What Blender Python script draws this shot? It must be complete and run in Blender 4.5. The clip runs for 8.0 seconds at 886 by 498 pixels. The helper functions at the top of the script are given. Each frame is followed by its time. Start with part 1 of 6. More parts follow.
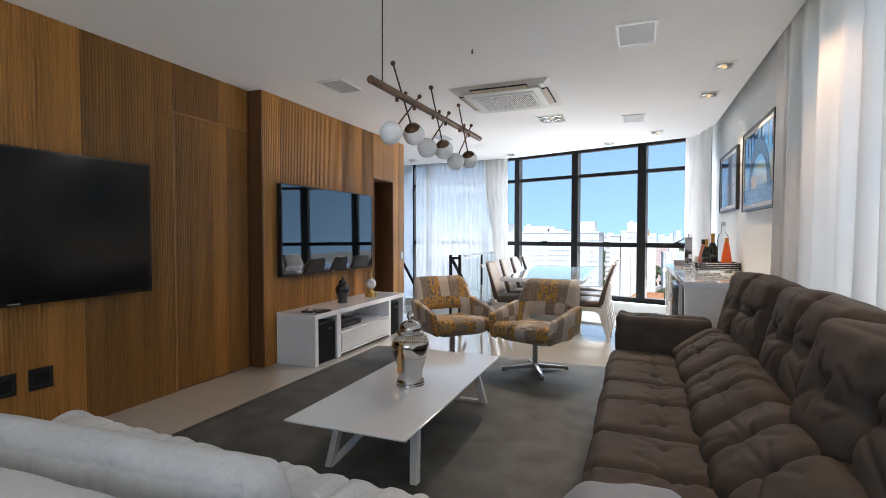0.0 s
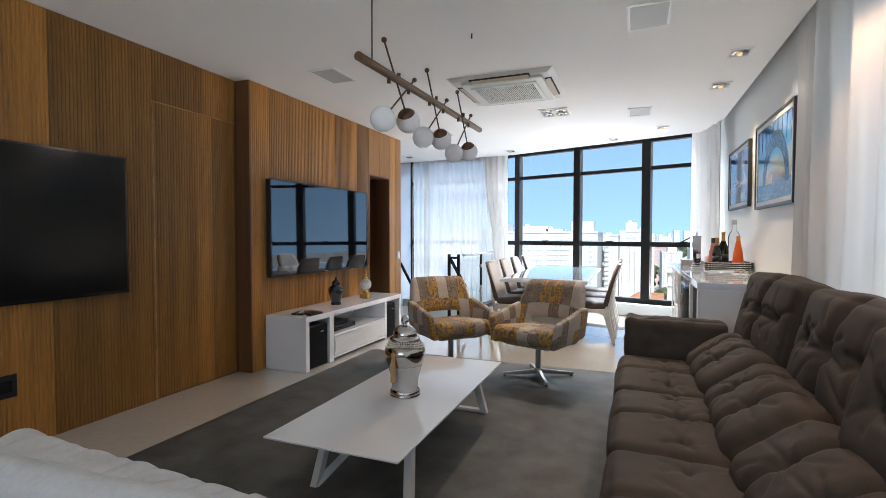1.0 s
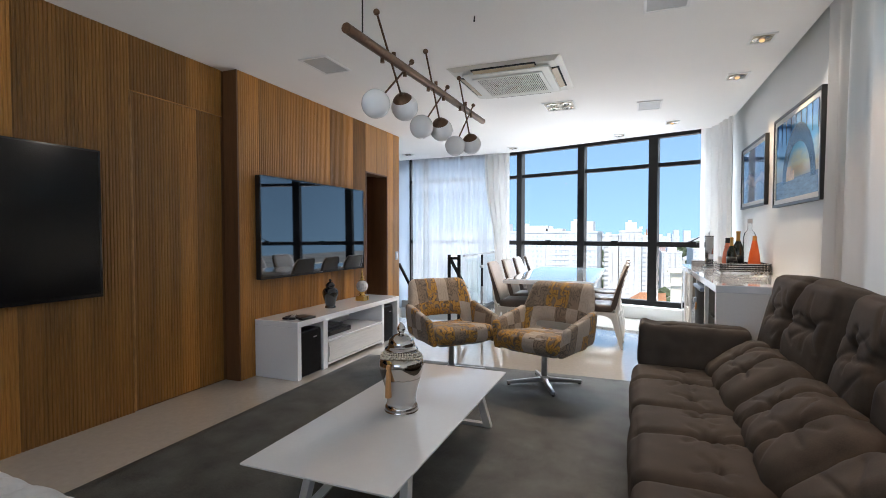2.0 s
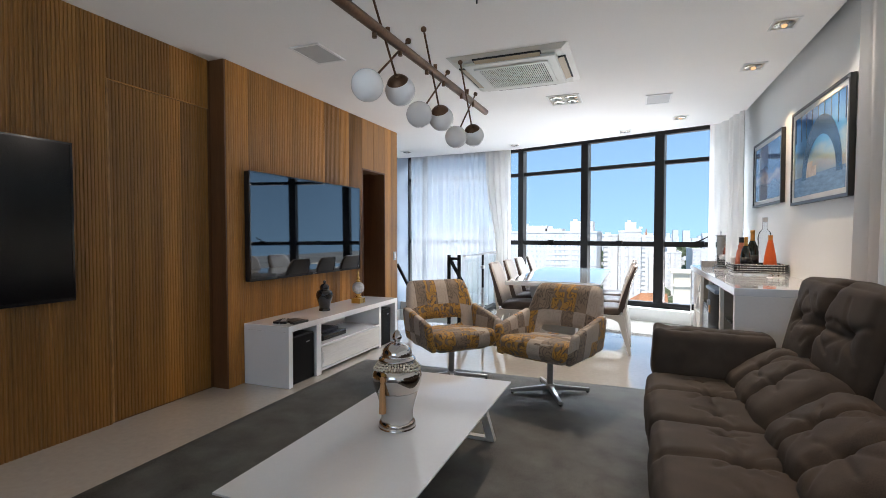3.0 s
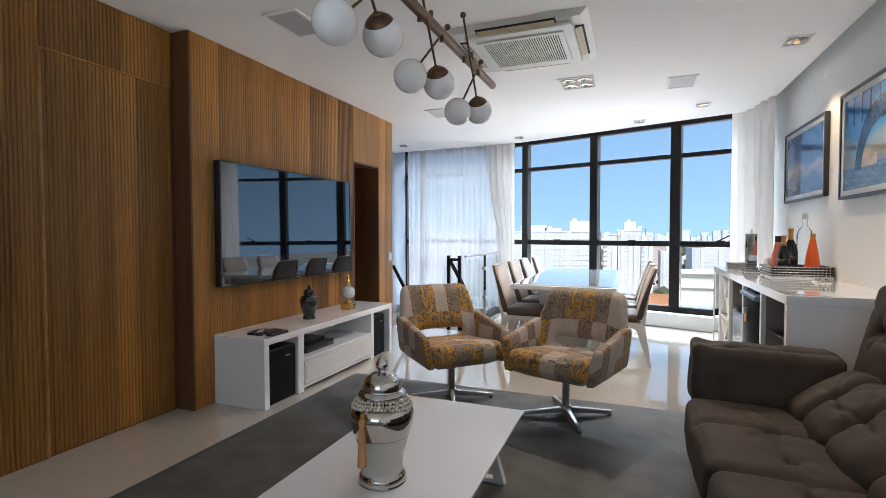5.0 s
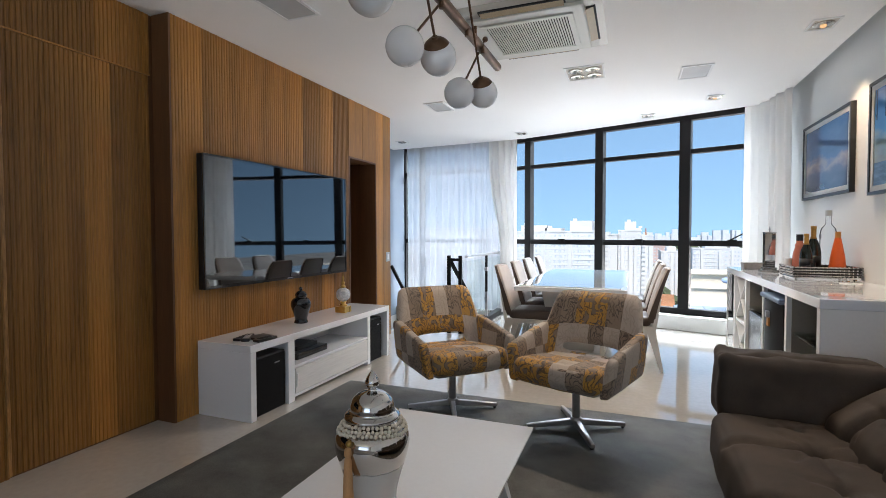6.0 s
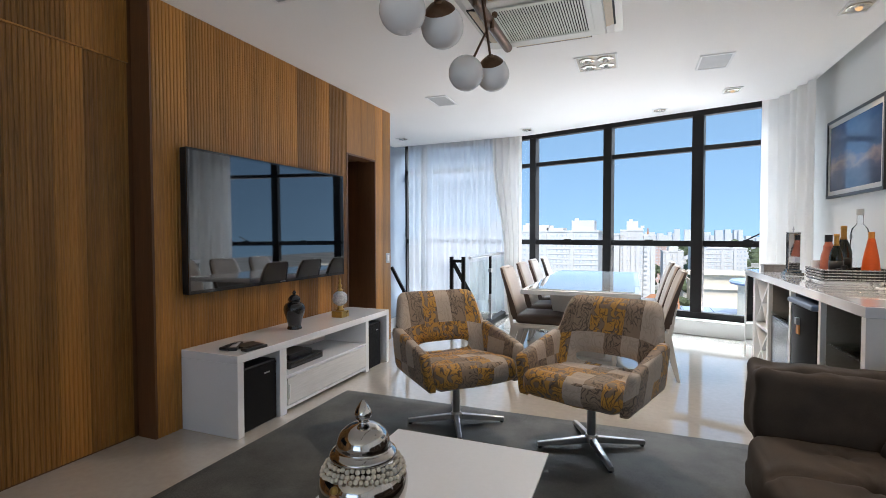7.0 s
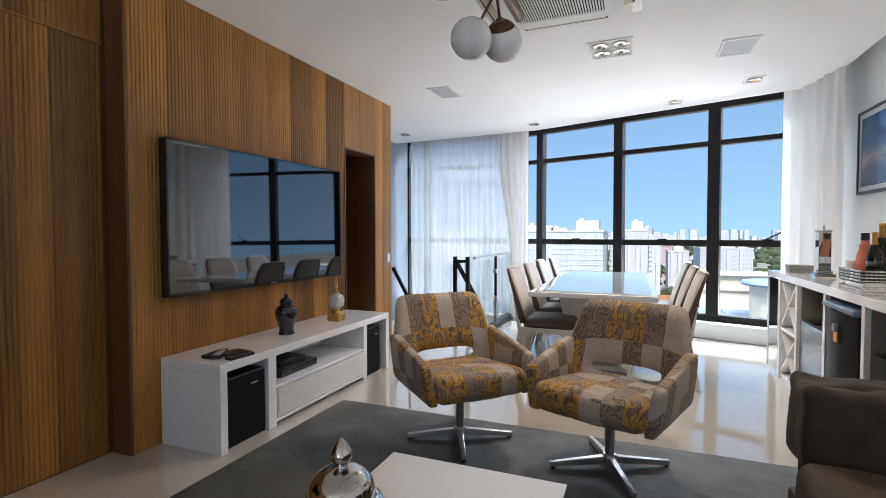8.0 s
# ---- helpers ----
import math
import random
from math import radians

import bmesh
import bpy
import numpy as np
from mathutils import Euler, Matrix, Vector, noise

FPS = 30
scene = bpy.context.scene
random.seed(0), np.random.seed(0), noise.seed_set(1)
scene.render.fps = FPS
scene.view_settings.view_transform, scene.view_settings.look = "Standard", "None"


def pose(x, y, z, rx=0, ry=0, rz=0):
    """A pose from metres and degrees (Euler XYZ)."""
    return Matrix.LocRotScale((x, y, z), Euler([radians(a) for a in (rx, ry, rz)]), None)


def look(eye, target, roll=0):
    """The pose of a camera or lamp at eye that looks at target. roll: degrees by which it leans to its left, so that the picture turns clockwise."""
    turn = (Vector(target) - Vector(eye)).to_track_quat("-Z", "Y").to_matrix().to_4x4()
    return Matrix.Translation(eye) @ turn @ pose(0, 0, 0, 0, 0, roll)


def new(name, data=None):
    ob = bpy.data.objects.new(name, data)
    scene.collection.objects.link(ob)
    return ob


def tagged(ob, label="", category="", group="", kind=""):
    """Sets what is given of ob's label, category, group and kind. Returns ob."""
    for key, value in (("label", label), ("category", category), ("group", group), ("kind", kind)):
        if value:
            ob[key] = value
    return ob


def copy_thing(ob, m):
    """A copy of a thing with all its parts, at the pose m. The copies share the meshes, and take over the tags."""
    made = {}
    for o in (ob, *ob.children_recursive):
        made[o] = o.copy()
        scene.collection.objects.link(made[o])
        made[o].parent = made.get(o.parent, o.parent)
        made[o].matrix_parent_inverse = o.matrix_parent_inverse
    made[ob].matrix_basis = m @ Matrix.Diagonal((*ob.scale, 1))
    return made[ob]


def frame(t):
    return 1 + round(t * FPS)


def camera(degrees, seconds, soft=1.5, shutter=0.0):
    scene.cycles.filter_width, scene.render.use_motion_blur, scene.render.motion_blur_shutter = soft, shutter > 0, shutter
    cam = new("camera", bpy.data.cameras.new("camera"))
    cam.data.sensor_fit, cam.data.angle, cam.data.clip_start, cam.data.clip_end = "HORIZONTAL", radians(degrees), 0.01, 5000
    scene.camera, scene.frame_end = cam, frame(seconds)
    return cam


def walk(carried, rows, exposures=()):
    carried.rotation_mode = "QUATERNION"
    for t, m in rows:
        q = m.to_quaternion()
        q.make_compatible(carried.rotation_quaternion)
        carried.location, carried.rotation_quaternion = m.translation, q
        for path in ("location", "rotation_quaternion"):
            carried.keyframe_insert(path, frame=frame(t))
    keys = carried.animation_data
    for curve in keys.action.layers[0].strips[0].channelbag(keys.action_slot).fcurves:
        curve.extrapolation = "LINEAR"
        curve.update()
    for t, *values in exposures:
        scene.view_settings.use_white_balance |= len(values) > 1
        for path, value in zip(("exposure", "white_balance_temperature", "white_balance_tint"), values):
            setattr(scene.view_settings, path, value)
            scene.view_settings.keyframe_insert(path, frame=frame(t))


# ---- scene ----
cam = camera(85.1, 8.0, soft=0.55)
PATH = [
    (0, (-0.002, -0.068, 1.284), (-0.74, 1.79, 1.224), 0.0),
    (0.5, (-0.037, 0.039, 1.281), (-0.773, 1.898, 1.22), 0.0),
    (1, (-0.083, 0.157, 1.267), (-0.816, 2.017, 1.207), 0.0),
    (1.5, (-0.133, 0.278, 1.266), (-0.865, 2.138, 1.205), 0.0),
    (3, (-0.267, 0.605, 1.259), (-0.996, 2.467, 1.198), -0.0),
    (3.5, (-0.309, 0.715, 1.252), (-1.037, 2.576, 1.191), -0.0),
    (4, (-0.359, 0.854, 1.254), (-1.088, 2.715, 1.192), -0.0),
    (4.5, (-0.407, 0.971, 1.255), (-1.134, 2.833, 1.192), -0.0),
    (6, (-0.539, 1.311, 1.238), (-1.266, 3.174, 1.176), -0.1),
    (6.5, (-0.59, 1.422, 1.247), (-1.316, 3.284, 1.184), -0.0),
    (7, (-0.638, 1.54, 1.243), (-1.371, 3.4, 1.18), -0.1),
    (7.5, (-0.682, 1.648, 1.231), (-1.421, 3.505, 1.17), -0.1),
    (8, (-0.725, 1.788, 1.23), (-1.474, 3.642, 1.167), -0.1),
]
EXPOSURE = 1.9
walk(cam, [(t, look(eye, target, roll)) for t, eye, target, roll in PATH], [(0.0, EXPOSURE + 0.12, 6420, 13), (8.0, EXPOSURE - 0.11, 6420, 13)])

# ---- world, sun and large lights ----
world = bpy.data.worlds.new("world")
scene.world = world
world.use_nodes = True
wn, wl = world.node_tree.nodes, world.node_tree.links
wn.clear()
sky = wn.new("ShaderNodeTexSky")
sky.sky_type = "NISHITA"
sky.sun_disc = False
sky.sun_elevation = radians(52)
sky.sun_rotation = radians(195)
sky.altitude = 60
sky.air_density, sky.dust_density, sky.ozone_density = 0.9, 0.0, 0.3
bg = wn.new("ShaderNodeBackground")
bg.inputs["Strength"].default_value = 0.052
wo = wn.new("ShaderNodeOutputWorld")
wtc = wn.new("ShaderNodeTexCoord")
wmp = wn.new("ShaderNodeMapping")
wmp.inputs["Location"].default_value = (0, 0, 0.24)
wmp.inputs["Scale"].default_value = (1, 1, 0.5)
wl.new(wtc.outputs["Generated"], wmp.inputs["Vector"])
wl.new(wmp.outputs[0], sky.inputs["Vector"])
wtint = wn.new("ShaderNodeMix")
wtint.data_type, wtint.blend_type = "RGBA", "MULTIPLY"
wtint.inputs["Factor"].default_value = 1.0
wtint.inputs[7].default_value = (1.08, 1.22, 1.16, 1.0)
wl.new(sky.outputs[0], wtint.inputs[6])
wl.new(wtint.outputs[2], bg.inputs["Color"])
wl.new(bg.outputs[0], wo.inputs["Surface"])

sun_data = bpy.data.lights.new("sun", "SUN")
sun_data.energy, sun_data.angle, sun_data.color = 1.6, radians(0.6), (1.0, 0.95, 0.88)
sun = new("sun", sun_data)
sun.matrix_world = look((8, -30, 45), (0, 0, 0))


def area_lamp(name, eye, target, sx, sy, watts, color):
    d = bpy.data.lights.new(name, "AREA")
    d.shape, d.size, d.size_y, d.energy, d.color = "RECTANGLE", sx, sy, watts, color
    o = new(name, d)
    o.matrix_world = look(eye, target)
    return o


def spot_lamp(name, eye, target, watts, angle, color):
    d = bpy.data.lights.new(name, "SPOT")
    d.energy, d.spot_size, d.spot_blend, d.shadow_soft_size, d.color = watts, radians(angle), 0.6, 0.03, color
    o = new(name, d)
    o.matrix_world = look(eye, target)
    return o


# daylight behind the side curtain, and an unseen lamp standing in for the upper sky
area_lamp("side_window_daylight", (1.62, 1.2, 1.5), (0.0, 1.2, 1.35), 4.6, 2.3, 3.2, (0.95, 0.97, 1.0))
# unseen lamp added behind the camera to fill the near end of the room
area_lamp("rear_fill_lamp", (-1.0, -2.95, 1.45), (-0.9, 0.6, 3.0), 2.6, 2.2, 6, (0.97, 0.97, 1.0))
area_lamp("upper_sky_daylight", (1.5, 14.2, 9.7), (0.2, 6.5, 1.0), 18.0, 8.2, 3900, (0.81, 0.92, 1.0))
# unseen lamps added below the sill for light thrown up by the sunlit terraces
area_lamp("terrace_bounce_fill", (4.0, 12.4, -0.80), (-3.2, 5.0, 1.9), 4.5, 0.6, 170, (1.0, 0.95, 0.88))
area_lamp("terrace_bounce_fill", (-0.9, 13.0, -0.86), (-1.0, 4.0, 0.5), 6.0, 0.7, 46, (0.93, 0.965, 1.0))
WARM = (1.0, 0.74, 0.46)
spot_lamp("picture_spot_light", (0.66, 4.62, 2.62), (1.0, 4.75, 1.7), 14, 62, WARM)
spot_lamp("picture_spot_light", (0.66, 5.5, 2.62), (1.0, 5.9, 1.7), 12, 62, WARM)
spot_lamp("picture_spot_light", (0.26, 7.07, 2.62), (0.30, 7.1, 0.9), 4, 80, WARM)
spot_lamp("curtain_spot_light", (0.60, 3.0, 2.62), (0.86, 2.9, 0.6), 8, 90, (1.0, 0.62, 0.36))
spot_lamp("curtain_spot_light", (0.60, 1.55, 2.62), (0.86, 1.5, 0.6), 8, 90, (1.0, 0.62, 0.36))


# recessed ceiling downlights, switched on
DOWN = (1.0, 0.89, 0.77)
spot_lamp("ceiling_downlight", (-0.935, 5.78, 2.60), (-1.0, 5.3, 0.0), 34, 120, (1.0, 0.80, 0.60))
spot_lamp("ceiling_downlight", (0.66, 4.46, 2.60), (0.2, 3.4, 0.0), 6, 140, DOWN)


# ---- materials ----
def node_mat(name):
    m = bpy.data.materials.new(name)
    m.use_nodes = True
    m.node_tree.nodes.clear()
    n, l = m.node_tree.nodes, m.node_tree.links
    out = n.new("ShaderNodeOutputMaterial")
    return m, n, l, out


def rgba(c):
    return (c[0], c[1], c[2], 1.0)


def surface(name, color, rough=0.5, metal=0.0, vary=0.12, scale=3.0, fine=60.0, bump=0.1, stretch=(1, 1, 1),
            rough_vary=0.1, spec=0.5, coat=0.0, random_tone=0.0, dark=None, sheen=0.0, dist=0.004):
    """A surface with tone that varies at two scales, fine relief and uneven gloss."""
    m, n, l, out = node_mat(name)
    b = n.new("ShaderNodeBsdfPrincipled")
    tc = n.new("ShaderNodeTexCoord")
    mp = n.new("ShaderNodeMapping")
    mp.inputs["Scale"].default_value = stretch
    l.new(tc.outputs["Object"], mp.inputs["Vector"])
    big = n.new("ShaderNodeTexNoise")
    big.inputs["Scale"].default_value, big.inputs["Detail"].default_value = scale, 3
    small = n.new("ShaderNodeTexNoise")
    small.inputs["Scale"].default_value, small.inputs["Detail"].default_value = fine, 4
    l.new(mp.outputs[0], big.inputs["Vector"])
    l.new(mp.outputs[0], small.inputs["Vector"])
    mixn = n.new("ShaderNodeMix")
    mixn.inputs["Factor"].default_value = 0.45
    l.new(big.outputs["Fac"], mixn.inputs["A"])
    l.new(small.outputs["Fac"], mixn.inputs["B"])
    ramp = n.new("ShaderNodeValToRGB")
    lo = dark if dark else tuple(c * (1 - 2.2 * vary) for c in color)
    hi = tuple(min(1.0, c * (1 + 1.2 * vary)) for c in color)
    ramp.color_ramp.elements[0].position, ramp.color_ramp.elements[0].color = 0.32, rgba(lo)
    ramp.color_ramp.elements[1].position, ramp.color_ramp.elements[1].color = 0.68, rgba(hi)
    l.new(mixn.outputs["Result"], ramp.inputs["Fac"])
    col = ramp.outputs["Color"]
    if random_tone:
        oi = n.new("ShaderNodeObjectInfo")
        hsv = n.new("ShaderNodeHueSaturation")
        mr = n.new("ShaderNodeMapRange")
        mr.inputs["To Min"].default_value, mr.inputs["To Max"].default_value = 1 - random_tone, 1 + random_tone
        l.new(oi.outputs["Random"], mr.inputs["Value"])
        l.new(mr.outputs[0], hsv.inputs["Value"])
        l.new(col, hsv.inputs["Color"])
        col = hsv.outputs["Color"]
    l.new(col, b.inputs["Base Color"])
    rr = n.new("ShaderNodeMapRange")
    rr.inputs["To Min"].default_value, rr.inputs["To Max"].default_value = max(0.0, rough - rough_vary * rough), min(1.0, rough + rough_vary)
    l.new(big.outputs["Fac"], rr.inputs["Value"])
    l.new(rr.outputs[0], b.inputs["Roughness"])
    b.inputs["Metallic"].default_value = metal
    b.inputs["Specular IOR Level"].default_value = spec
    b.inputs["Coat Weight"].default_value = coat
    b.inputs["Coat Roughness"].default_value = 0.04
    b.inputs["Sheen Weight"].default_value = sheen
    if bump:
        bp = n.new("ShaderNodeBump")
        bp.inputs["Strength"].default_value, bp.inputs["Distance"].default_value = bump, dist
        l.new(small.outputs["Fac"], bp.inputs["Height"])
        l.new(bp.outputs[0], b.inputs["Normal"])
    l.new(b.outputs[0], out.inputs["Surface"])
    return m


M_WALL = surface("painted_wall", (0.74, 0.75, 0.74), 0.55, vary=0.03, scale=1.2, fine=180, bump=0.06)
M_CEIL = surface("painted_ceiling", (0.90, 0.89, 0.87), 0.7, vary=0.02, scale=0.8, fine=140, bump=0.04)
M_FLOOR = surface("polished_porcelain", (0.55, 0.51, 0.46), 0.02, vary=0.05, scale=0.9, fine=25, bump=0.0, spec=1.0, coat=1.0, rough_vary=0.03)
M_WOOD = surface("fluted_wood", (0.35, 0.155, 0.030), 0.40, vary=0.20, scale=2.2, fine=26, bump=0.15, stretch=(7, 7, 0.3), random_tone=0.42, rough_vary=0.12)
M_WOODPALE = surface("worn_wood_edge", (0.40, 0.20, 0.065), 0.35, vary=0.3, scale=5, fine=30, bump=0.1, stretch=(4, 4, 0.6))
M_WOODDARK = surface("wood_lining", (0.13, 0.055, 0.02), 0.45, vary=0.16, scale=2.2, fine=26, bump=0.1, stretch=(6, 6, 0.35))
M_RUG = surface("grey_rug", (0.110, 0.113, 0.108), 0.62, vary=0.30, scale=4.5, fine=170, bump=0.35, spec=0.34, sheen=0.0, dist=0.004)
M_LACQUER = surface("white_lacquer", (0.82, 0.845, 0.88), 0.05, vary=0.015, scale=2, fine=60, bump=0.0, coat=0.6, rough_vary=0.05)
M_SATIN = surface("white_satin_board", (0.81, 0.81, 0.805), 0.3, vary=0.02, scale=2, fine=60, bump=0.02)
M_DRAWER = surface("pale_wood_effect_board", (0.68, 0.68, 0.68), 0.34, vary=0.07, scale=2, fine=18, bump=0.05, stretch=(8, 0.5, 10))
M_BROWN = surface("taupe_brown_suede", (0.065, 0.052, 0.041), 0.72, vary=0.2, scale=7, fine=260, bump=0.12, sheen=0.0, spec=0.3, dist=0.006)
M_PALE = surface("pale_grey_linen", (0.68, 0.68, 0.69), 0.9, vary=0.06, scale=5, fine=60, bump=0.45, sheen=0.1, spec=0.2)
M_GREYPIL = surface("cool_grey_cotton", (0.36, 0.38, 0.41), 0.9, vary=0.08, scale=6, fine=420, bump=0.4, spec=0.2)
M_BLACKMETAL = surface("dark_window_frame", (0.010, 0.009, 0.009), 0.55, vary=0.1, scale=5, fine=120, bump=0.05, spec=0.25)
M_BLACK = surface("black_plastic", (0.012, 0.012, 0.013), 0.32, vary=0.1, scale=6, fine=200, bump=0.05)
M_COOLER = surface("black_cooler_enamel", (0.010, 0.010, 0.011), 0.4, vary=0.1, scale=5, fine=120, bump=0.03, spec=0.12)
M_BLACKCLOTH = surface("black_speaker_cloth", (0.010, 0.010, 0.011), 0.9, vary=0.15, scale=8, fine=500, bump=0.5, spec=0.2)
M_BLACKGLAZE = surface("black_glazed_ceramic", (0.010, 0.010, 0.012), 0.08, vary=0.05, scale=4, fine=60, bump=0.0, coat=0.5)
M_SCREEN = surface("dark_glossy_screen", (0.12, 0.125, 0.13), 0.02, metal=1.0, vary=0.02, scale=2, fine=20, bump=0.0, coat=0.3, rough_vary=0.01)
M_SCREEN_MATT = surface("dark_antiglare_screen", (0.006, 0.006, 0.007), 0.16, vary=0.02, scale=2, fine=20, bump=0.0, spec=0.28, rough_vary=0.02)
M_BRONZE = surface("brushed_bronze", (0.16, 0.095, 0.06), 0.38, metal=0.9, vary=0.14, scale=8, fine=90, bump=0.05)
M_CHROME = surface("polished_chrome", (0.58, 0.56, 0.54), 0.05, metal=1.0, vary=0.04, scale=6, fine=60, bump=0.0, rough_vary=0.02)
M_STEEL = surface("brushed_steel", (0.50, 0.50, 0.51), 0.28, metal=1.0, vary=0.06, scale=6, fine=120, bump=0.05, stretch=(1, 1, 6))
M_GOLD = surface("aged_brass", (0.55, 0.36, 0.11), 0.25, metal=1.0, vary=0.1, scale=9, fine=120, bump=0.05)
M_OPAL = surface("opal_glass", (0.88, 0.88, 0.89), 0.22, vary=0.015, scale=5, fine=30, bump=0.0, coat=0.2)
M_PEARL = surface("pearl_beads", (0.74, 0.66, 0.54), 0.22, vary=0.05, scale=20, fine=60, bump=0.0, coat=0.4)
M_TASSEL = surface("peach_silk_thread", (0.62, 0.33, 0.14), 0.6, vary=0.15, scale=10, fine=300, bump=0.5, stretch=(6, 6, 0.3))
M_CHAIRWHITE = surface("white_painted_wood", (0.72, 0.69, 0.65), 0.3, vary=0.03, scale=4, fine=60, bump=0.03)
M_TAUPE = surface("taupe_leather", (0.50, 0.44, 0.39), 0.6, vary=0.08, scale=5, fine=220, bump=0.2)
M_DARKLEATHER = surface("dark_brown_leather", (0.085, 0.058, 0.044), 0.42, vary=0.12, scale=5, fine=220, bump=0.2)
M_ORANGE = surface("orange_bottle_wrap", (0.75, 0.115, 0.012), 0.45, vary=0.06, scale=6, fine=80, bump=0.05)
M_PINK = surface("rose_bottle", (0.52, 0.17, 0.11), 0.2, vary=0.06, scale=6, fine=80, bump=0.0)
M_FOIL = surface("gold_foil", (0.50, 0.27, 0.07), 0.35, metal=0.8, vary=0.15, scale=18, fine=160, bump=0.4)
M_DARKGLASS = surface("dark_green_bottle_glass", (0.008, 0.012, 0.008), 0.06, vary=0.05, scale=5, fine=40, bump=0.0)
M_GRILLE = surface("ivory_plastic", (0.66, 0.65, 0.60), 0.4, vary=0.03, scale=5, fine=80, bump=0.03)
M_CREAMPLASTIC = surface("yellowed_plastic_flap", (0.46, 0.36, 0.22), 0.4, vary=0.08, scale=5, fine=80, bump=0.03)
# near-black: shade in slots and gaps put into colour; also black key pads
M_SHADOW = surface("shade_black", (0.02, 0.02, 0.02), 0.8, vary=0.1, scale=5, fine=80, bump=0.0)
M_VENT = surface("grey_vent_grille", (0.50, 0.51, 0.51), 0.5, vary=0.04, scale=6, fine=90, bump=0.05)
M_REFLECTOR = surface("warm_lamp_reflector", (0.50, 0.46, 0.41), 0.18, metal=0.9, vary=0.08, scale=10, fine=60, bump=0.0)
M_BOOK = surface("grey_marbled_box", (0.26, 0.24, 0.23), 0.5, vary=0.15, scale=9, fine=60, bump=0.05)
# inside of the bar: shade put into the board colour as taupe
M_BARSHADE = surface("shaded_board", (0.27, 0.245, 0.215), 0.5, vary=0.05, scale=3, fine=60, bump=0.03)
M_FRIDGE = surface("brushed_fridge_door", (0.24, 0.26, 0.29), 0.2, metal=0.85, vary=0.04, scale=4, fine=90, bump=0.02)
# cooler lid: the bluish reflection on black is put into the colour
M_LIDREFLECTION = surface("blue_reflection_lid", (0.13, 0.18, 0.27), 0.35, vary=0.05, scale=5, fine=60, bump=0.02)
M_LABEL = surface("paper_label", (0.66, 0.62, 0.55), 0.6, vary=0.06, scale=8, fine=80, bump=0.05)
M_AMBER = surface("amber_label", (0.60, 0.24, 0.04), 0.4, vary=0.08, scale=8, fine=80, bump=0.02)
M_RENDERWALL = surface("sunlit_white_render", (0.70, 0.69, 0.675), 0.8, vary=0.06, scale=0.15, fine=2.5, bump=0.1)
M_CREAMWALL = surface("cream_render", (0.56, 0.48, 0.37), 0.8, vary=0.06, scale=0.3, fine=4, bump=0.1)
M_PINKWALL = surface("rose_brick_render", (0.62, 0.46, 0.41), 0.8, vary=0.08, scale=0.2, fine=3, bump=0.1)
M_TERRA = surface("terracotta_tiles", (0.42, 0.19, 0.09), 0.8, vary=0.2, scale=0.8, fine=9, bump=0.4)
M_FARWINDOW = surface("far_window_glass", (0.70, 0.74, 0.79), 0.2, vary=0.2, scale=0.5, fine=3, bump=0.0)
M_BLUETILE = surface("blue_grey_roof_tiles", (0.13, 0.17, 0.25), 0.5, vary=0.1, scale=1.2, fine=10, bump=0.1)
M_GREEN = surface("tree_leaves", (0.09, 0.115, 0.055), 0.8, vary=0.3, scale=0.2, fine=2, bump=0.3)
M_GROUND = surface("city_ground", (0.40, 0.39, 0.35), 0.9, vary=0.3, scale=0.02, fine=0.3, bump=0.1)
M_HAZE = surface("distant_white_towers", (0.62, 0.64, 0.66), 0.9, vary=0.05, scale=0.02, fine=0.3, bump=0.0)


def glass_mat(name, tint, ior=1.45, gloss_rough=0.0):
    m, n, l, out = node_mat(name)
    tr = n.new("ShaderNodeBsdfTransparent")
    tr.inputs["Color"].default_value = rgba(tint)
    gl = n.new("ShaderNodeBsdfGlossy")
    gl.inputs["Roughness"].default_value = gloss_rough
    fr = n.new("ShaderNodeFresnel")
    fr.inputs["IOR"].default_value = ior
    mx = n.new("ShaderNodeMixShader")
    l.new(fr.outputs[0], mx.inputs["Fac"])
    l.new(tr.outputs[0], mx.inputs[1])
    l.new(gl.outputs[0], mx.inputs[2])
    l.new(mx.outputs[0], out.inputs["Surface"])
    return m


M_PANE = glass_mat("window_glass", (0.97, 0.98, 0.98), 1.2)
M_RAILGLASS = glass_mat("green_tinted_rail_glass", (0.86, 0.93, 0.92), 1.15)
# stair wall: the bluish shade it stands in is put into the colour
M_STAIRWALL = surface("blue_shaded_wall", (0.24, 0.29, 0.35), 0.5, vary=0.04, scale=1.2, fine=150, bump=0.05)
M_CLEAR = glass_mat("clear_bottle_glass", (0.95, 0.965, 0.975), 1.14)


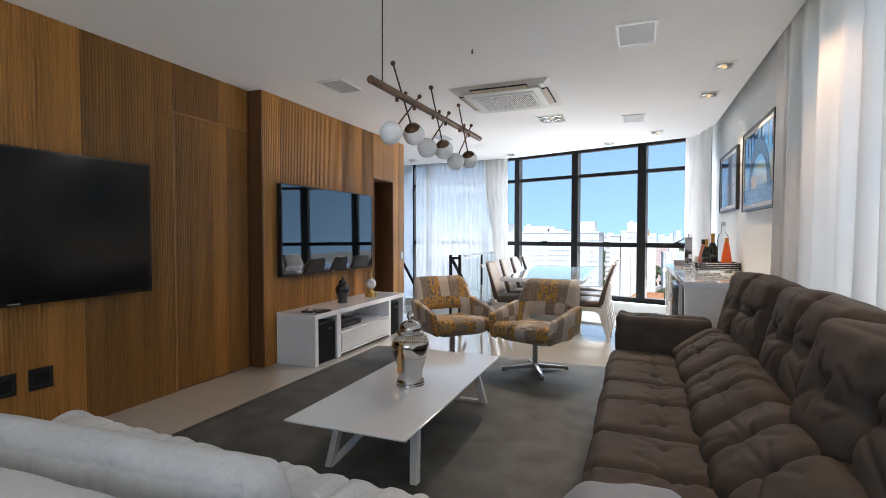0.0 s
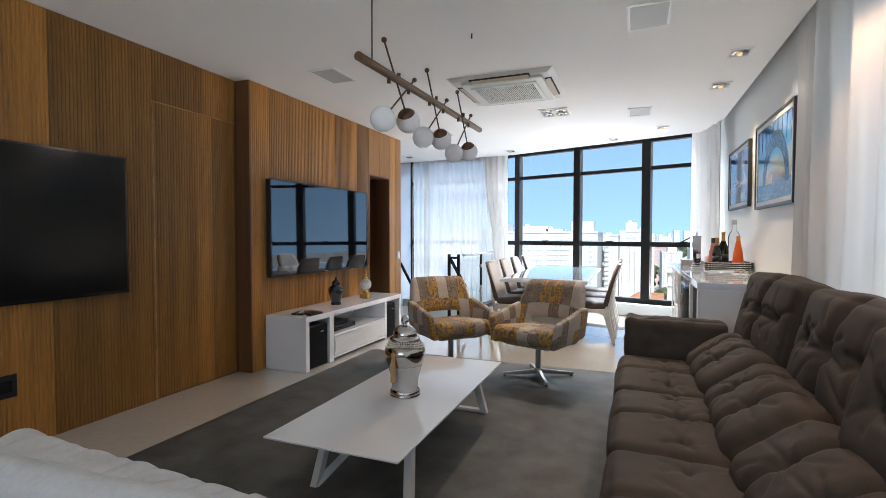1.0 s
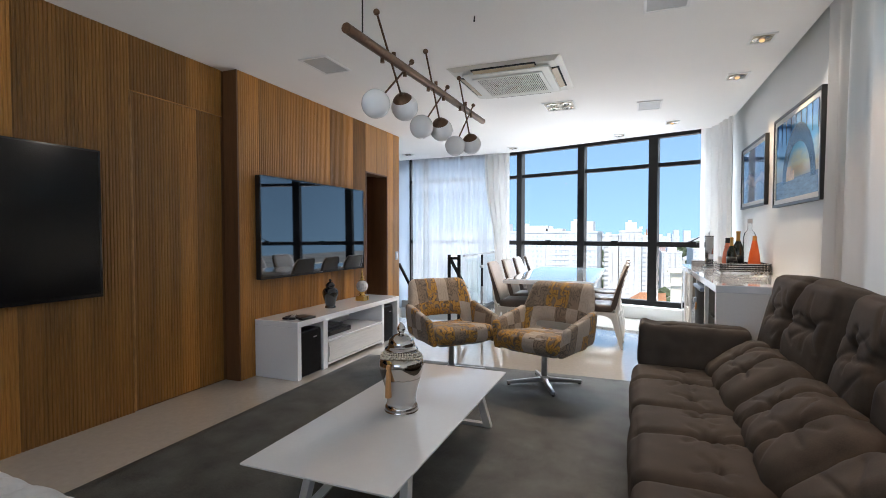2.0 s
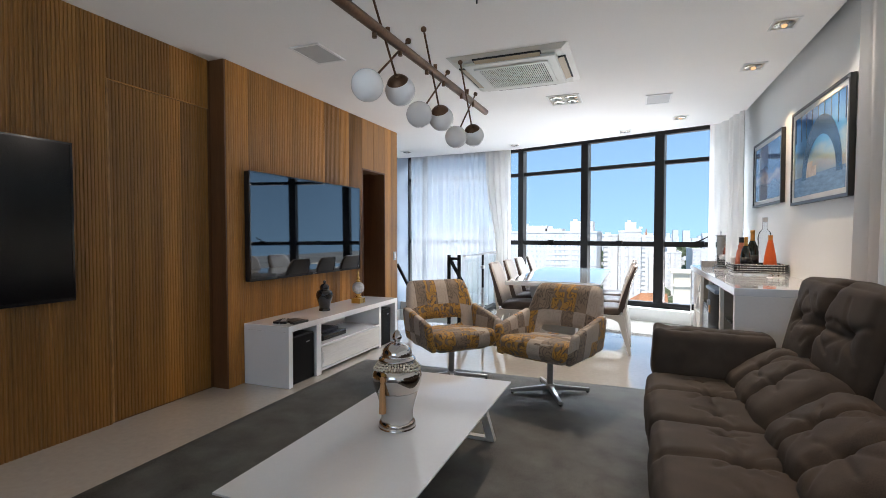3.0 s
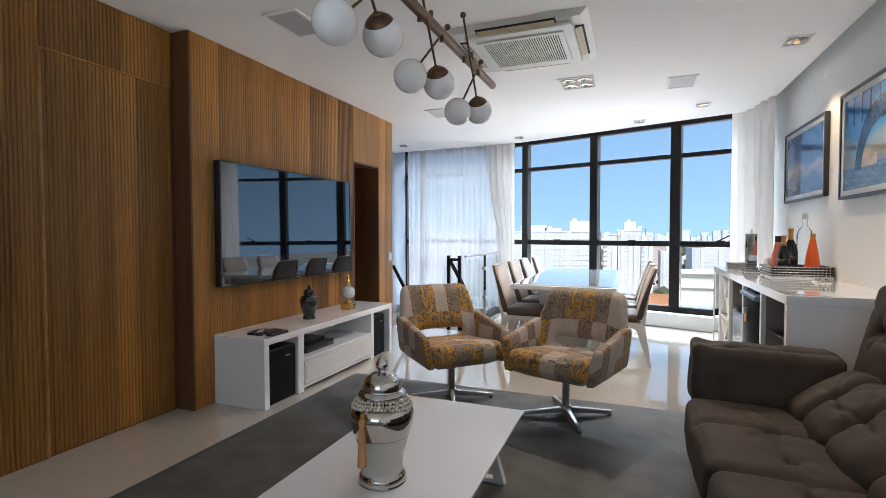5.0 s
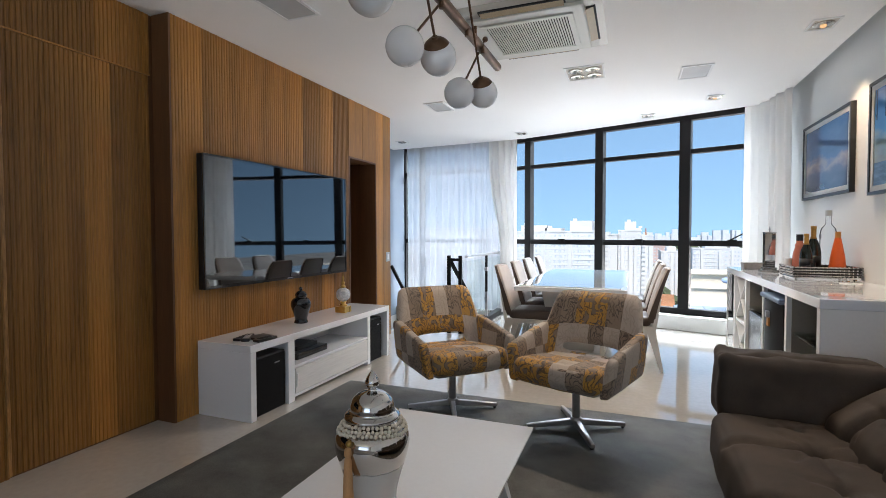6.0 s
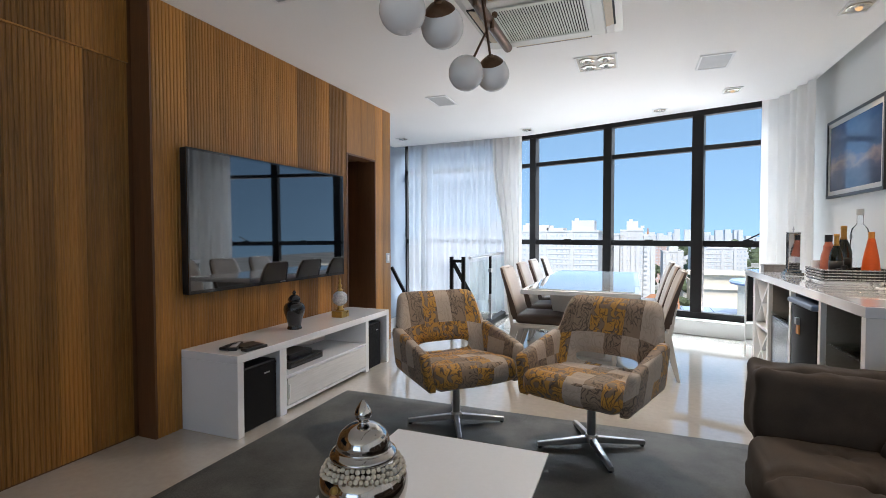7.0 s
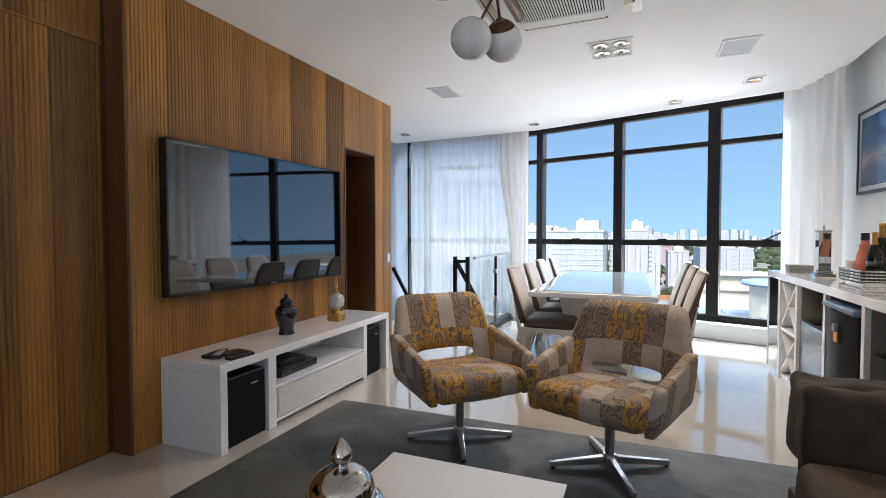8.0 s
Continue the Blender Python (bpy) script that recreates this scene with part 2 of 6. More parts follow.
def sheer_mat(name, color, through_amount, glow_through=0.17):
    m, n, l, out = node_mat(name)
    tc = n.new("ShaderNodeTexCoord")
    weave = n.new("ShaderNodeTexNoise")
    weave.inputs["Scale"].default_value = 160
    drift = n.new("ShaderNodeTexNoise")
    drift.inputs["Scale"].default_value = 2.5
    l.new(tc.outputs["Object"], weave.inputs["Vector"])
    l.new(tc.outputs["Object"], drift.inputs["Vector"])
    df = n.new("ShaderNodeBsdfDiffuse")
    df.inputs["Color"].default_value = rgba(color)
    tl = n.new("ShaderNodeBsdfTranslucent")
    tl.inputs["Color"].default_value = rgba(color)
    tr = n.new("ShaderNodeBsdfTransparent")
    a = n.new("ShaderNodeMixShader")
    a.inputs["Fac"].default_value = glow_through
    l.new(df.outputs[0], a.inputs[1])
    l.new(tl.outputs[0], a.inputs[2])
    mr = n.new("ShaderNodeMapRange")
    mr.inputs["To Min"].default_value, mr.inputs["To Max"].default_value = through_amount - 0.08, through_amount + 0.08
    l.new(drift.outputs["Fac"], mr.inputs["Value"])
    b = n.new("ShaderNodeMixShader")
    l.new(mr.outputs[0], b.inputs["Fac"])
    l.new(a.outputs[0], b.inputs[1])
    l.new(tr.outputs[0], b.inputs[2])
    bp = n.new("ShaderNodeBump")
    bp.inputs["Strength"].default_value, bp.inputs["Distance"].default_value = 0.2, 0.002
    l.new(weave.outputs["Fac"], bp.inputs["Height"])
    l.new(bp.outputs[0], df.inputs["Normal"])
    l.new(b.outputs[0], out.inputs["Surface"])
    return m


M_SHEER = sheer_mat("white_voile", (0.72, 0.74, 0.78), 0.25, 0.24)
M_SHEERTHICK = sheer_mat("white_linen_voile", (0.80, 0.78, 0.755), 0.06, 0.20)


def patchwork_mat(shift, side=False):
    """Patchwork cloth: blocks of stone, taupe and ochre with drawn leaf scrolls."""
    m, n, l, out = node_mat("patchwork_floral_cloth")
    tc = n.new("ShaderNodeTexCoord")
    sep = n.new("ShaderNodeSeparateXYZ")
    l.new(tc.outputs["Object"], sep.inputs[0])

    def op(kind, a, b=None):
        q = n.new("ShaderNodeMath")
        q.operation = kind
        for i, v in enumerate((a, b)):
            if v is None:
                continue
            if isinstance(v, (int, float)):
                q.inputs[i].default_value = v
            else:
                l.new(v, q.inputs[i])
        return q.outputs[0]

    across, up = sep.outputs["Y" if side else "X"], sep.outputs["X" if side else "Y"]
    run = op("ADD", op("MULTIPLY", up, -0.8), sep.outputs["Z"])
    cx = op("FLOOR", op("DIVIDE", op("ADD", across, 3.035), 0.104))
    cx = op("ADD", cx, shift)
    cy = op("FLOOR", op("DIVIDE", op("ADD", run, 3.0), 0.132))
    comb = n.new("ShaderNodeCombineXYZ")
    l.new(cx, comb.inputs[0])
    l.new(cy, comb.inputs[1])
    wh = n.new("ShaderNodeTexWhiteNoise")
    wh.noise_dimensions = "2D"
    l.new(comb.outputs[0], wh.inputs["Vector"])
    wide = n.new("ShaderNodeCombineXYZ")
    l.new(cx, wide.inputs[0])
    l.new(op("ADD", cy, 7.0), wide.inputs[1])
    wh2 = n.new("ShaderNodeTexWhiteNoise")
    wh2.noise_dimensions = "2D"
    l.new(wide.outputs[0], wh2.inputs["Vector"])
    plain = op("LESS_THAN", wh2.outputs["Value"], 0.30)
    is_ochre = op("MULTIPLY", op("LESS_THAN", wh.outputs["Value"], 0.52), op("SUBTRACT", 1.0, plain))

    def mixed(fac, a, b):
        q = n.new("ShaderNodeMix")
        q.data_type = "RGBA"
        l.new(fac, q.inputs["Factor"])
        for i, v in ((6, a), (7, b)):
            if isinstance(v, tuple):
                q.inputs[i].default_value = rgba(v)
            else:
                l.new(v, q.inputs[i])
        return q.outputs[2]

    def band(value, lo, hi):
        q = n.new("ShaderNodeMapRange")
        q.interpolation_type = "SMOOTHSTEP"
        q.inputs["From Min"].default_value, q.inputs["From Max"].default_value = lo, hi
        l.new(value, q.inputs["Value"])
        return q.outputs[0]

    warp = n.new("ShaderNodeTexNoise")
    warp.inputs["Scale"].default_value, warp.inputs["Detail"].default_value = 16, 2
    l.new(tc.outputs["Object"], warp.inputs["Vector"])
    lx = op("SUBTRACT", op("FRACT", op("DIVIDE", op("ADD", across, 3.035), 0.104)), 0.5)
    ly = op("SUBTRACT", op("FRACT", op("DIVIDE", op("ADD", run, 3.0), 0.132)), 0.5)
    radius = op("SQRT", op("ADD", op("MULTIPLY", lx, lx), op("MULTIPLY", ly, ly)))
    theta = op("ARCTAN2", ly, lx)
    drift = op("MULTIPLY", warp.outputs["Fac"], 10.0)
    start = op("MULTIPLY", wh.outputs["Value"], 30.0)
    petal = op("SINE", op("ADD", op("ADD", op("MULTIPLY", theta, 3.0), op("MULTIPLY", radius, 9.0)), op("ADD", start, drift)))
    swirl = op("SINE", op("ADD", op("ADD", op("MULTIPLY", theta, 2.0), op("MULTIPLY", radius, 24.0)), op("ADD", start, op("MULTIPLY", drift, 1.7))))
    vor = n.new("ShaderNodeTexVoronoi")
    vor.feature = "DISTANCE_TO_EDGE"
    vor.inputs["Scale"].default_value = 27
    vmix = n.new("ShaderNodeVectorMath")
    vmix.operation = "MULTIPLY_ADD"
    vmix.inputs[1].default_value = (0.06, 0.06, 0.06)
    l.new(warp.outputs["Color"], vmix.inputs[0])
    l.new(tc.outputs["Object"], vmix.inputs[2])
    l.new(vmix.outputs[0], vor.inputs["Vector"])
    vein = op("SUBTRACT", 1.0, band(vor.outputs["Distance"], 0.010, 0.04))
    outline = op("SUBTRACT", 1.0, band(op("ABSOLUTE", petal), 0.18, 0.48))
    scroll = op("MULTIPLY", op("SUBTRACT", 1.0, band(op("ABSOLUTE", swirl), 0.16, 0.42)), band(warp.outputs["Fac"], 0.44, 0.50))
    ink = op("MAXIMUM", op("MULTIPLY", op("MAXIMUM", outline, scroll), band(warp.outputs["Fac"], 0.33, 0.42)), op("MULTIPLY", vein, band(warp.outputs["Fac"], 0.56, 0.62)))
    leaf = op("MAXIMUM", op("MULTIPLY", band(petal, 0.1, 0.4), 0.8), band(warp.outputs["Fac"], 0.47, 0.51))
    shade = mixed(wh.outputs["Value"], (0.175, 0.127, 0.090), (0.33, 0.245, 0.175))
    ground = mixed(plain, shade, (0.50, 0.42, 0.345))
    ground = mixed(op("MULTIPLY", is_ochre, op("ADD", op("MULTIPLY", leaf, 0.90), 0.02)), ground, (0.58, 0.295, 0.038))
    weight = op("MULTIPLY", ink, op("SUBTRACT", 0.80, op("MULTIPLY", plain, 0.62)))
    cloth = mixed(weight, ground, (0.062, 0.047, 0.038))
    thread = n.new("ShaderNodeTexNoise")
    thread.inputs["Scale"].default_value, thread.inputs["Detail"].default_value = 220, 3
    l.new(tc.outputs["Object"], thread.inputs["Vector"])
    b = n.new("ShaderNodeBsdfPrincipled")
    b.inputs["Roughness"].default_value = 0.75
    b.inputs["Sheen Weight"].default_value = 0.2
    l.new(cloth, b.inputs["Base Color"])
    bp = n.new("ShaderNodeBump")
    bp.inputs["Strength"].default_value, bp.inputs["Distance"].default_value = 0.3, 0.002
    l.new(thread.outputs["Fac"], bp.inputs["Height"])
    l.new(bp.outputs[0], b.inputs["Normal"])
    l.new(b.outputs[0], out.inputs["Surface"])
    return m


M_PATCH_A, M_PATCH_B = patchwork_mat(3.0), patchwork_mat(33.0)
M_PATCH_SIDE = patchwork_mat(8.0, True)


def glaze_mat():
    """Mirror glaze above, pearl glaze below, with a wavy border between them."""
    m, n, l, out = node_mat("mirror_and_pearl_glaze")
    tc = n.new("ShaderNodeTexCoord")
    sep = n.new("ShaderNodeSeparateXYZ")
    l.new(tc.outputs["Object"], sep.inputs[0])
    ns = n.new("ShaderNodeTexNoise")
    ns.inputs["Scale"].default_value, ns.inputs["Detail"].default_value = 9, 2
    l.new(tc.outputs["Object"], ns.inputs["Vector"])
    ad = n.new("ShaderNodeMath")
    ad.operation = "MULTIPLY_ADD"
    ad.inputs[1].default_value = 0.05
    l.new(ns.outputs["Fac"], ad.inputs[0])
    l.new(sep.outputs["Z"], ad.inputs[2])
    ramp = n.new("ShaderNodeValToRGB")
    e = ramp.color_ramp.elements
    e[0].position, e[0].color = 0.060, (1, 1, 1, 1)
    e[1].position, e[1].color = 0.066, (0.12, 0.12, 0.12, 1)
    for p, v in ((0.192, 0.22), (0.200, 1.0)):
        q = e.new(p)
        q.color = (v, v, v, 1)
    l.new(ad.outputs[0], ramp.inputs["Fac"])
    b = n.new("ShaderNodeBsdfPrincipled")
    b.inputs["Roughness"].default_value = 0.07
    col = n.new("ShaderNodeMix")
    col.data_type = "RGBA"
    col.inputs[6].default_value = rgba((0.55, 0.53, 0.50))
    col.inputs[7].default_value = rgba((0.52, 0.48, 0.44))
    l.new(ramp.outputs["Color"], col.inputs["Factor"])
    l.new(col.outputs[2], b.inputs["Base Color"])
    l.new(ramp.outputs["Color"], b.inputs["Metallic"])
    b.inputs["Coat Weight"].default_value = 0.5
    l.new(b.outputs[0], out.inputs["Surface"])
    return m


M_GLAZE = glaze_mat()


def picture_mat(name, low, mid, high, seed):
    """A hazy landscape photograph: a soft vertical run of tones with blurred shapes."""
    m, n, l, out = node_mat(name)
    tc = n.new("ShaderNodeTexCoord")
    mp = n.new("ShaderNodeMapping")
    mp.inputs["Location"].default_value = (seed, seed * 0.3, 0)
    mp.inputs["Scale"].default_value = (1, 2.0, 5.0)
    l.new(tc.outputs["Object"], mp.inputs["Vector"])
    sep = n.new("ShaderNodeSeparateXYZ")
    l.new(tc.outputs["Object"], sep.inputs[0])
    ns = n.new("ShaderNodeTexNoise")
    ns.inputs["Scale"].default_value, ns.inputs["Detail"].default_value = 1.6, 4
    l.new(mp.outputs[0], ns.inputs["Vector"])
    ad = n.new("ShaderNodeMath")
    ad.operation = "MULTIPLY_ADD"
    ad.inputs[1].default_value = 0.35
    l.new(ns.outputs["Fac"], ad.inputs[0])
    l.new(sep.outputs["Z"], ad.inputs[2])
    mr = n.new("ShaderNodeMapRange")
    mr.inputs["From Min"].default_value, mr.inputs["From Max"].default_value = -0.2, 0.55
    l.new(ad.outputs[0], mr.inputs["Value"])
    ramp = n.new("ShaderNodeValToRGB")
    e = ramp.color_ramp.elements
    e[0].position, e[0].color = 0.1, rgba(low)
    e[1].position, e[1].color = 0.85, rgba(high)
    for p, c in mid:
        q = e.new(p)
        q.color = rgba(c)
    l.new(mr.outputs[0], ramp.inputs["Fac"])
    b = n.new("ShaderNodeBsdfPrincipled")
    b.inputs["Roughness"].default_value = 0.08
    l.new(ramp.outputs["Color"], b.inputs["Base Color"])
    l.new(b.outputs[0], out.inputs["Surface"])
    return m


M_PHOTO_A = picture_mat("hazy_sky_photograph", (0.05, 0.075, 0.13), [(0.32, (0.11, 0.13, 0.20)), (0.42, (0.28, 0.24, 0.27)), (0.52, (0.08, 0.14, 0.27))], (0.03, 0.075, 0.19), 1.0)
M_PHOTO_B = picture_mat("shore_photograph", (0.10, 0.19, 0.27), [(0.30, (0.30, 0.27, 0.22)), (0.42, (0.30, 0.36, 0.33)), (0.60, (0.09, 0.26, 0.47))], (0.05, 0.17, 0.40), 4.0)
M_PHOTO_WATER = surface("blue_grey_print", (0.13, 0.19, 0.27), 0.15, vary=0.2, scale=9, fine=60, bump=0.0, stretch=(1, 1, 5))
M_PHOTO_CREAM = surface("cream_print", (0.50, 0.38, 0.26), 0.15, vary=0.2, scale=14, fine=60, bump=0.0)
M_PHOTO_DARK = surface("dark_blue_print", (0.035, 0.07, 0.13), 0.15, vary=0.2, scale=6, fine=40, bump=0.0)


# ---- building helpers ----
def thing(name, label, category, group="", at=(0, 0, 0), rz=0.0):
    o = new(name)
    o.empty_display_size = 0.1
    o.matrix_basis = pose(at[0], at[1], at[2], 0, 0, rz)
    return tagged(o, label, category, group)


def part(name, bm, material, parent=None, label="", smooth=False, auto=None):
    me = bpy.data.meshes.new(name)
    bmesh.ops.recalc_face_normals(bm, faces=bm.faces)
    bm.to_mesh(me)
    bm.free()
    me.materials.append(material)
    if smooth:
        me.polygons.foreach_set("use_smooth", [True] * len(me.polygons))
        if auto:
            me.set_sharp_from_angle(angle=radians(auto))
    o = new(name, me)
    if parent:
        o.parent = parent
    if label:
        o["label"] = label
    return o


def structure(name, bm, material, label, category, parent=None):
    o = part(name, bm, material, parent)
    return tagged(o, label, category, "", "structure")


def again(ob, parent, m):
    """One more part on the same mesh, at the pose m."""
    o = ob.copy()
    scene.collection.objects.link(o)
    o.parent = parent
    o.matrix_basis = m
    return o


def add_box(bm, x0, x1, y0, y1, z0, z1):
    v = [bm.verts.new(p) for p in ((x0, y0, z0), (x1, y0, z0), (x1, y1, z0), (x0, y1, z0), (x0, y0, z1), (x1, y0, z1), (x1, y1, z1), (x0, y1, z1))]
    for f in ((0, 3, 2, 1), (4, 5, 6, 7), (0, 1, 5, 4), (1, 2, 6, 5), (2, 3, 7, 6), (3, 0, 4, 7)):
        bm.faces.new([v[i] for i in f])
    return v


def box(x0, x1, y0, y1, z0, z1, bevel=0.0, seg=2):
    bm = bmesh.new()
    add_box(bm, x0, x1, y0, y1, z0, z1)
    if bevel:
        bmesh.ops.bevel(bm, geom=bm.edges[:] + bm.verts[:], offset=bevel, segments=seg, affect="EDGES", profile=0.5)
    return bm


def sheet_x(y, x0, x1, z0, z1):
    """A single sheet of glass across x."""
    bm = bmesh.new()
    bm.faces.new([bm.verts.new(p) for p in ((x0, y, z0), (x1, y, z0), (x1, y, z1), (x0, y, z1))])
    return bm


def sheet_y(x, y0, y1, z0, z1):
    """A single sheet of glass across y."""
    bm = bmesh.new()
    bm.faces.new([bm.verts.new(p) for p in ((x, y0, z0), (x, y1, z0), (x, y1, z1), (x, y0, z1))])
    return bm


def boxes(*rows):
    bm = bmesh.new()
    for r in rows:
        add_box(bm, *r)
    return bm


def prism(points, z0, z1):
    bm = bmesh.new()
    lo = [bm.verts.new((x, y, z0)) for x, y in points]
    hi = [bm.verts.new((x, y, z1)) for x, y in points]
    bm.faces.new(lo[::-1])
    bm.faces.new(hi)
    k = len(points)
    for i in range(k):
        bm.faces.new((lo[i], lo[(i + 1) % k], hi[(i + 1) % k], hi[i]))
    return bm


def hexa(points8, bevel=0.0, seg=2):
    """A box with free corners: four below, four above, both counter-clockwise."""
    bm = bmesh.new()
    v = [bm.verts.new(p) for p in points8]
    for f in ((0, 3, 2, 1), (4, 5, 6, 7), (0, 1, 5, 4), (1, 2, 6, 5), (2, 3, 7, 6), (3, 0, 4, 7)):
        bm.faces.new([v[i] for i in f])
    if bevel:
        bmesh.ops.bevel(bm, geom=bm.edges[:] + bm.verts[:], offset=bevel, segments=seg, affect="EDGES", profile=0.5)
    return bm


def lathe(profile, steps=32, bm=None, cx=0.0, cy=0.0):
    """A turned body from (radius, height) rows."""
    bm = bm or bmesh.new()
    rings = []
    for r, z in profile:
        if r < 1e-5:
            rings.append([bm.verts.new((cx, cy, z))])
        else:
            rings.append([bm.verts.new((cx + r * math.cos(2 * math.pi * i / steps), cy + r * math.sin(2 * math.pi * i / steps), z)) for i in range(steps)])
    for a, b in zip(rings, rings[1:]):
        for i in range(steps):
            j = (i + 1) % steps
            if len(a) == 1 and len(b) == 1:
                continue
            if len(a) == 1:
                bm.faces.new((a[0], b[j], b[i]))
            elif len(b) == 1:
                bm.faces.new((a[i], a[j], b[0]))
            else:
                bm.faces.new((a[i], a[j], b[j], b[i]))
    for ring, flip in ((rings[0], True), (rings[-1], False)):
        if len(ring) > 1:
            bm.faces.new(ring[::-1] if flip else ring)
    return bm


def smooth_profile(rows, n=6):
    """Catmull-Rom through (radius, height) rows."""
    out = []
    k = len(rows)
    for i in range(k - 1):
        p0, p1, p2, p3 = rows[max(i - 1, 0)], rows[i], rows[i + 1], rows[min(i + 2, k - 1)]
        for j in range(n):
            t = j / n
            q = []
            for a in (0, 1):
                q.append(0.5 * (2 * p1[a] + (p2[a] - p0[a]) * t + (2 * p0[a] - 5 * p1[a] + 4 * p2[a] - p3[a]) * t * t + (3 * p1[a] - p0[a] - 3 * p2[a] + p3[a]) * t ** 3))
            out.append((max(0.0, q[0]), q[1]))
    out.append(rows[-1])
    return out


def tube(a, b, r, r2=None, steps=12, bm=None):
    """A round bar from a to b."""
    bm = bm or bmesh.new()
    a, b = Vector(a), Vector(b)
    turn = (b - a).to_track_quat("Z", "Y")
    r2 = r if r2 is None else r2
    lo, hi = [], []
    for i in range(steps):
        w = Vector((math.cos(2 * math.pi * i / steps), math.sin(2 * math.pi * i / steps), 0))
        lo.append(bm.verts.new(a + turn @ (w * r)))
        hi.append(bm.verts.new(b + turn @ (w * r2)))
    for i in range(steps):
        j = (i + 1) % steps
        bm.faces.new((lo[i], lo[j], hi[j], hi[i]))
    bm.faces.new(lo[::-1])
    bm.faces.new(hi)
    return bm


def bar(a, b, w, h, bm=None, up=(0, 0, 1)):
    """A flat bar from a to b, w across and h along up."""
    bm = bm or bmesh.new()
    a, b, up = Vector(a), Vector(b), Vector(up)
    d = (b - a).normalized()
    side = d.cross(up).normalized() * (w / 2)
    top = side.cross(d).normalized() * (h / 2)
    v = [bm.verts.new(p) for p in (a - side - top, a + side - top, a + side + top, a - side + top, b - side - top, b + side - top, b + side + top, b - side + top)]
    for f in ((0, 3, 2, 1), (4, 5, 6, 7), (0, 1, 5, 4), (1, 2, 6, 5), (2, 3, 7, 6), (3, 0, 4, 7)):
        bm.faces.new([v[i] for i in f])
    return bm


def ball(r, at=(0, 0, 0), u=20, v=14, squash=1.0, bm=None):
    bm = bm or bmesh.new()
    bmesh.ops.create_uvsphere(bm, u_segments=u, v_segments=v, radius=r, matrix=Matrix.Translation(at) @ Matrix.Diagonal((1, 1, squash, 1)))
    return bm


def cushion(w, d, h, r=0.06, bulge=0.03, creases=(), dents=(), wrinkle=0.004, n=22, seed=0.0, sag=0.0):
    """A stuffed cushion, w by d by h, centred. creases: (x1, y1, x2, y2, depth, width) on its top; dents: (x, y, depth, width)."""
    bm = bmesh.new()
    m = max(4, n // 3)
    half = Vector((w / 2, d / 2, h / 2))
    r = min(r, w / 2 - 1e-3, d / 2 - 1e-3, h / 2 - 1e-3)
    inner = Vector((half.x - r, half.y - r, half.z - r))
    cache = {}

    def vert(u, v, t):
        key = (round(u, 5), round(v, 5), round(t, 5))
        if key in cache:
            return cache[key]
        p = Vector((u * half.x, v * half.y, t * half.z))
        q = Vector((max(-inner.x, min(inner.x, p.x)), max(-inner.y, min(inner.y, p.y)), max(-inner.z, min(inner.z, p.z))))
        e = p - q
        if e.length > 1e-9:
            p = q + e.normalized() * r
        p.z += bulge * (1 - u * u) * (1 - v * v) * t
        p.x += bulge * 0.6 * (1 - v * v) * (1 - t * t) * u
        p.y += bulge * 0.6 * (1 - u * u) * (1 - t * t) * v
        if t > 0.2:
            k = (t - 0.2) / 0.8
            for x1, y1, x2, y2, dep, wid in creases:
                a, b = Vector((x1, y1)), Vector((x2, y2))
                c = b - a
                f = max(0.0, min(1.0, (Vector((p.x, p.y)) - a).dot(c) / max(c.length_squared, 1e-9)))
                dd = (Vector((p.x, p.y)) - (a + c * f)).length
                p.z -= k * dep * math.exp(-(dd / wid) ** 2)
            for x1, y1, dep, wid in dents:
                dd = math.hypot(p.x - x1, p.y - y1)
                p.z -= k * dep * math.exp(-(dd / wid) ** 2)
        p.z -= sag * (1 - u * u) * (1 - v * v)
        nn = noise.noise(Vector((p.x * 7 + seed, p.y * 7, p.z * 7))) + 0.6 * noise.noise(Vector((p.x * 19 + seed, p.y * 9, p.z * 15 + seed)))
        g = p.normalized() if p.length > 1e-6 else Vector((0, 0, 1))
        p += g * nn * wrinkle
        cache[key] = bm.verts.new(p)
        return cache[key]

    def lin(i, k):
        return -1 + 2 * i / k

    for i in range(n):
        for j in range(n):
            for t, flip in ((1, False), (-1, True)):
                q = [vert(lin(i, n), lin(j, n), t), vert(lin(i + 1, n), lin(j, n), t), vert(lin(i + 1, n), lin(j + 1, n), t), vert(lin(i, n), lin(j + 1, n), t)]
                bm.faces.new(q[::-1] if flip else q)
    for i in range(n):
        for j in range(m):
            for s in (1, -1):
                q = [vert(s, lin(i, n), lin(j, m)), vert(s, lin(i + 1, n), lin(j, m)), vert(s, lin(i + 1, n), lin(j + 1, m)), vert(s, lin(i, n), lin(j + 1, m))]
                bm.faces.new(q)
                q = [vert(lin(i, n), s, lin(j, m)), vert(lin(i + 1, n), s, lin(j, m)), vert(lin(i + 1, n), s, lin(j + 1, m)), vert(lin(i, n), s, lin(j + 1, m))]
                bm.faces.new(q)
    return bm


def moved(bm, m):
    bmesh.ops.transform(bm, matrix=m, verts=bm.verts)
    return bm


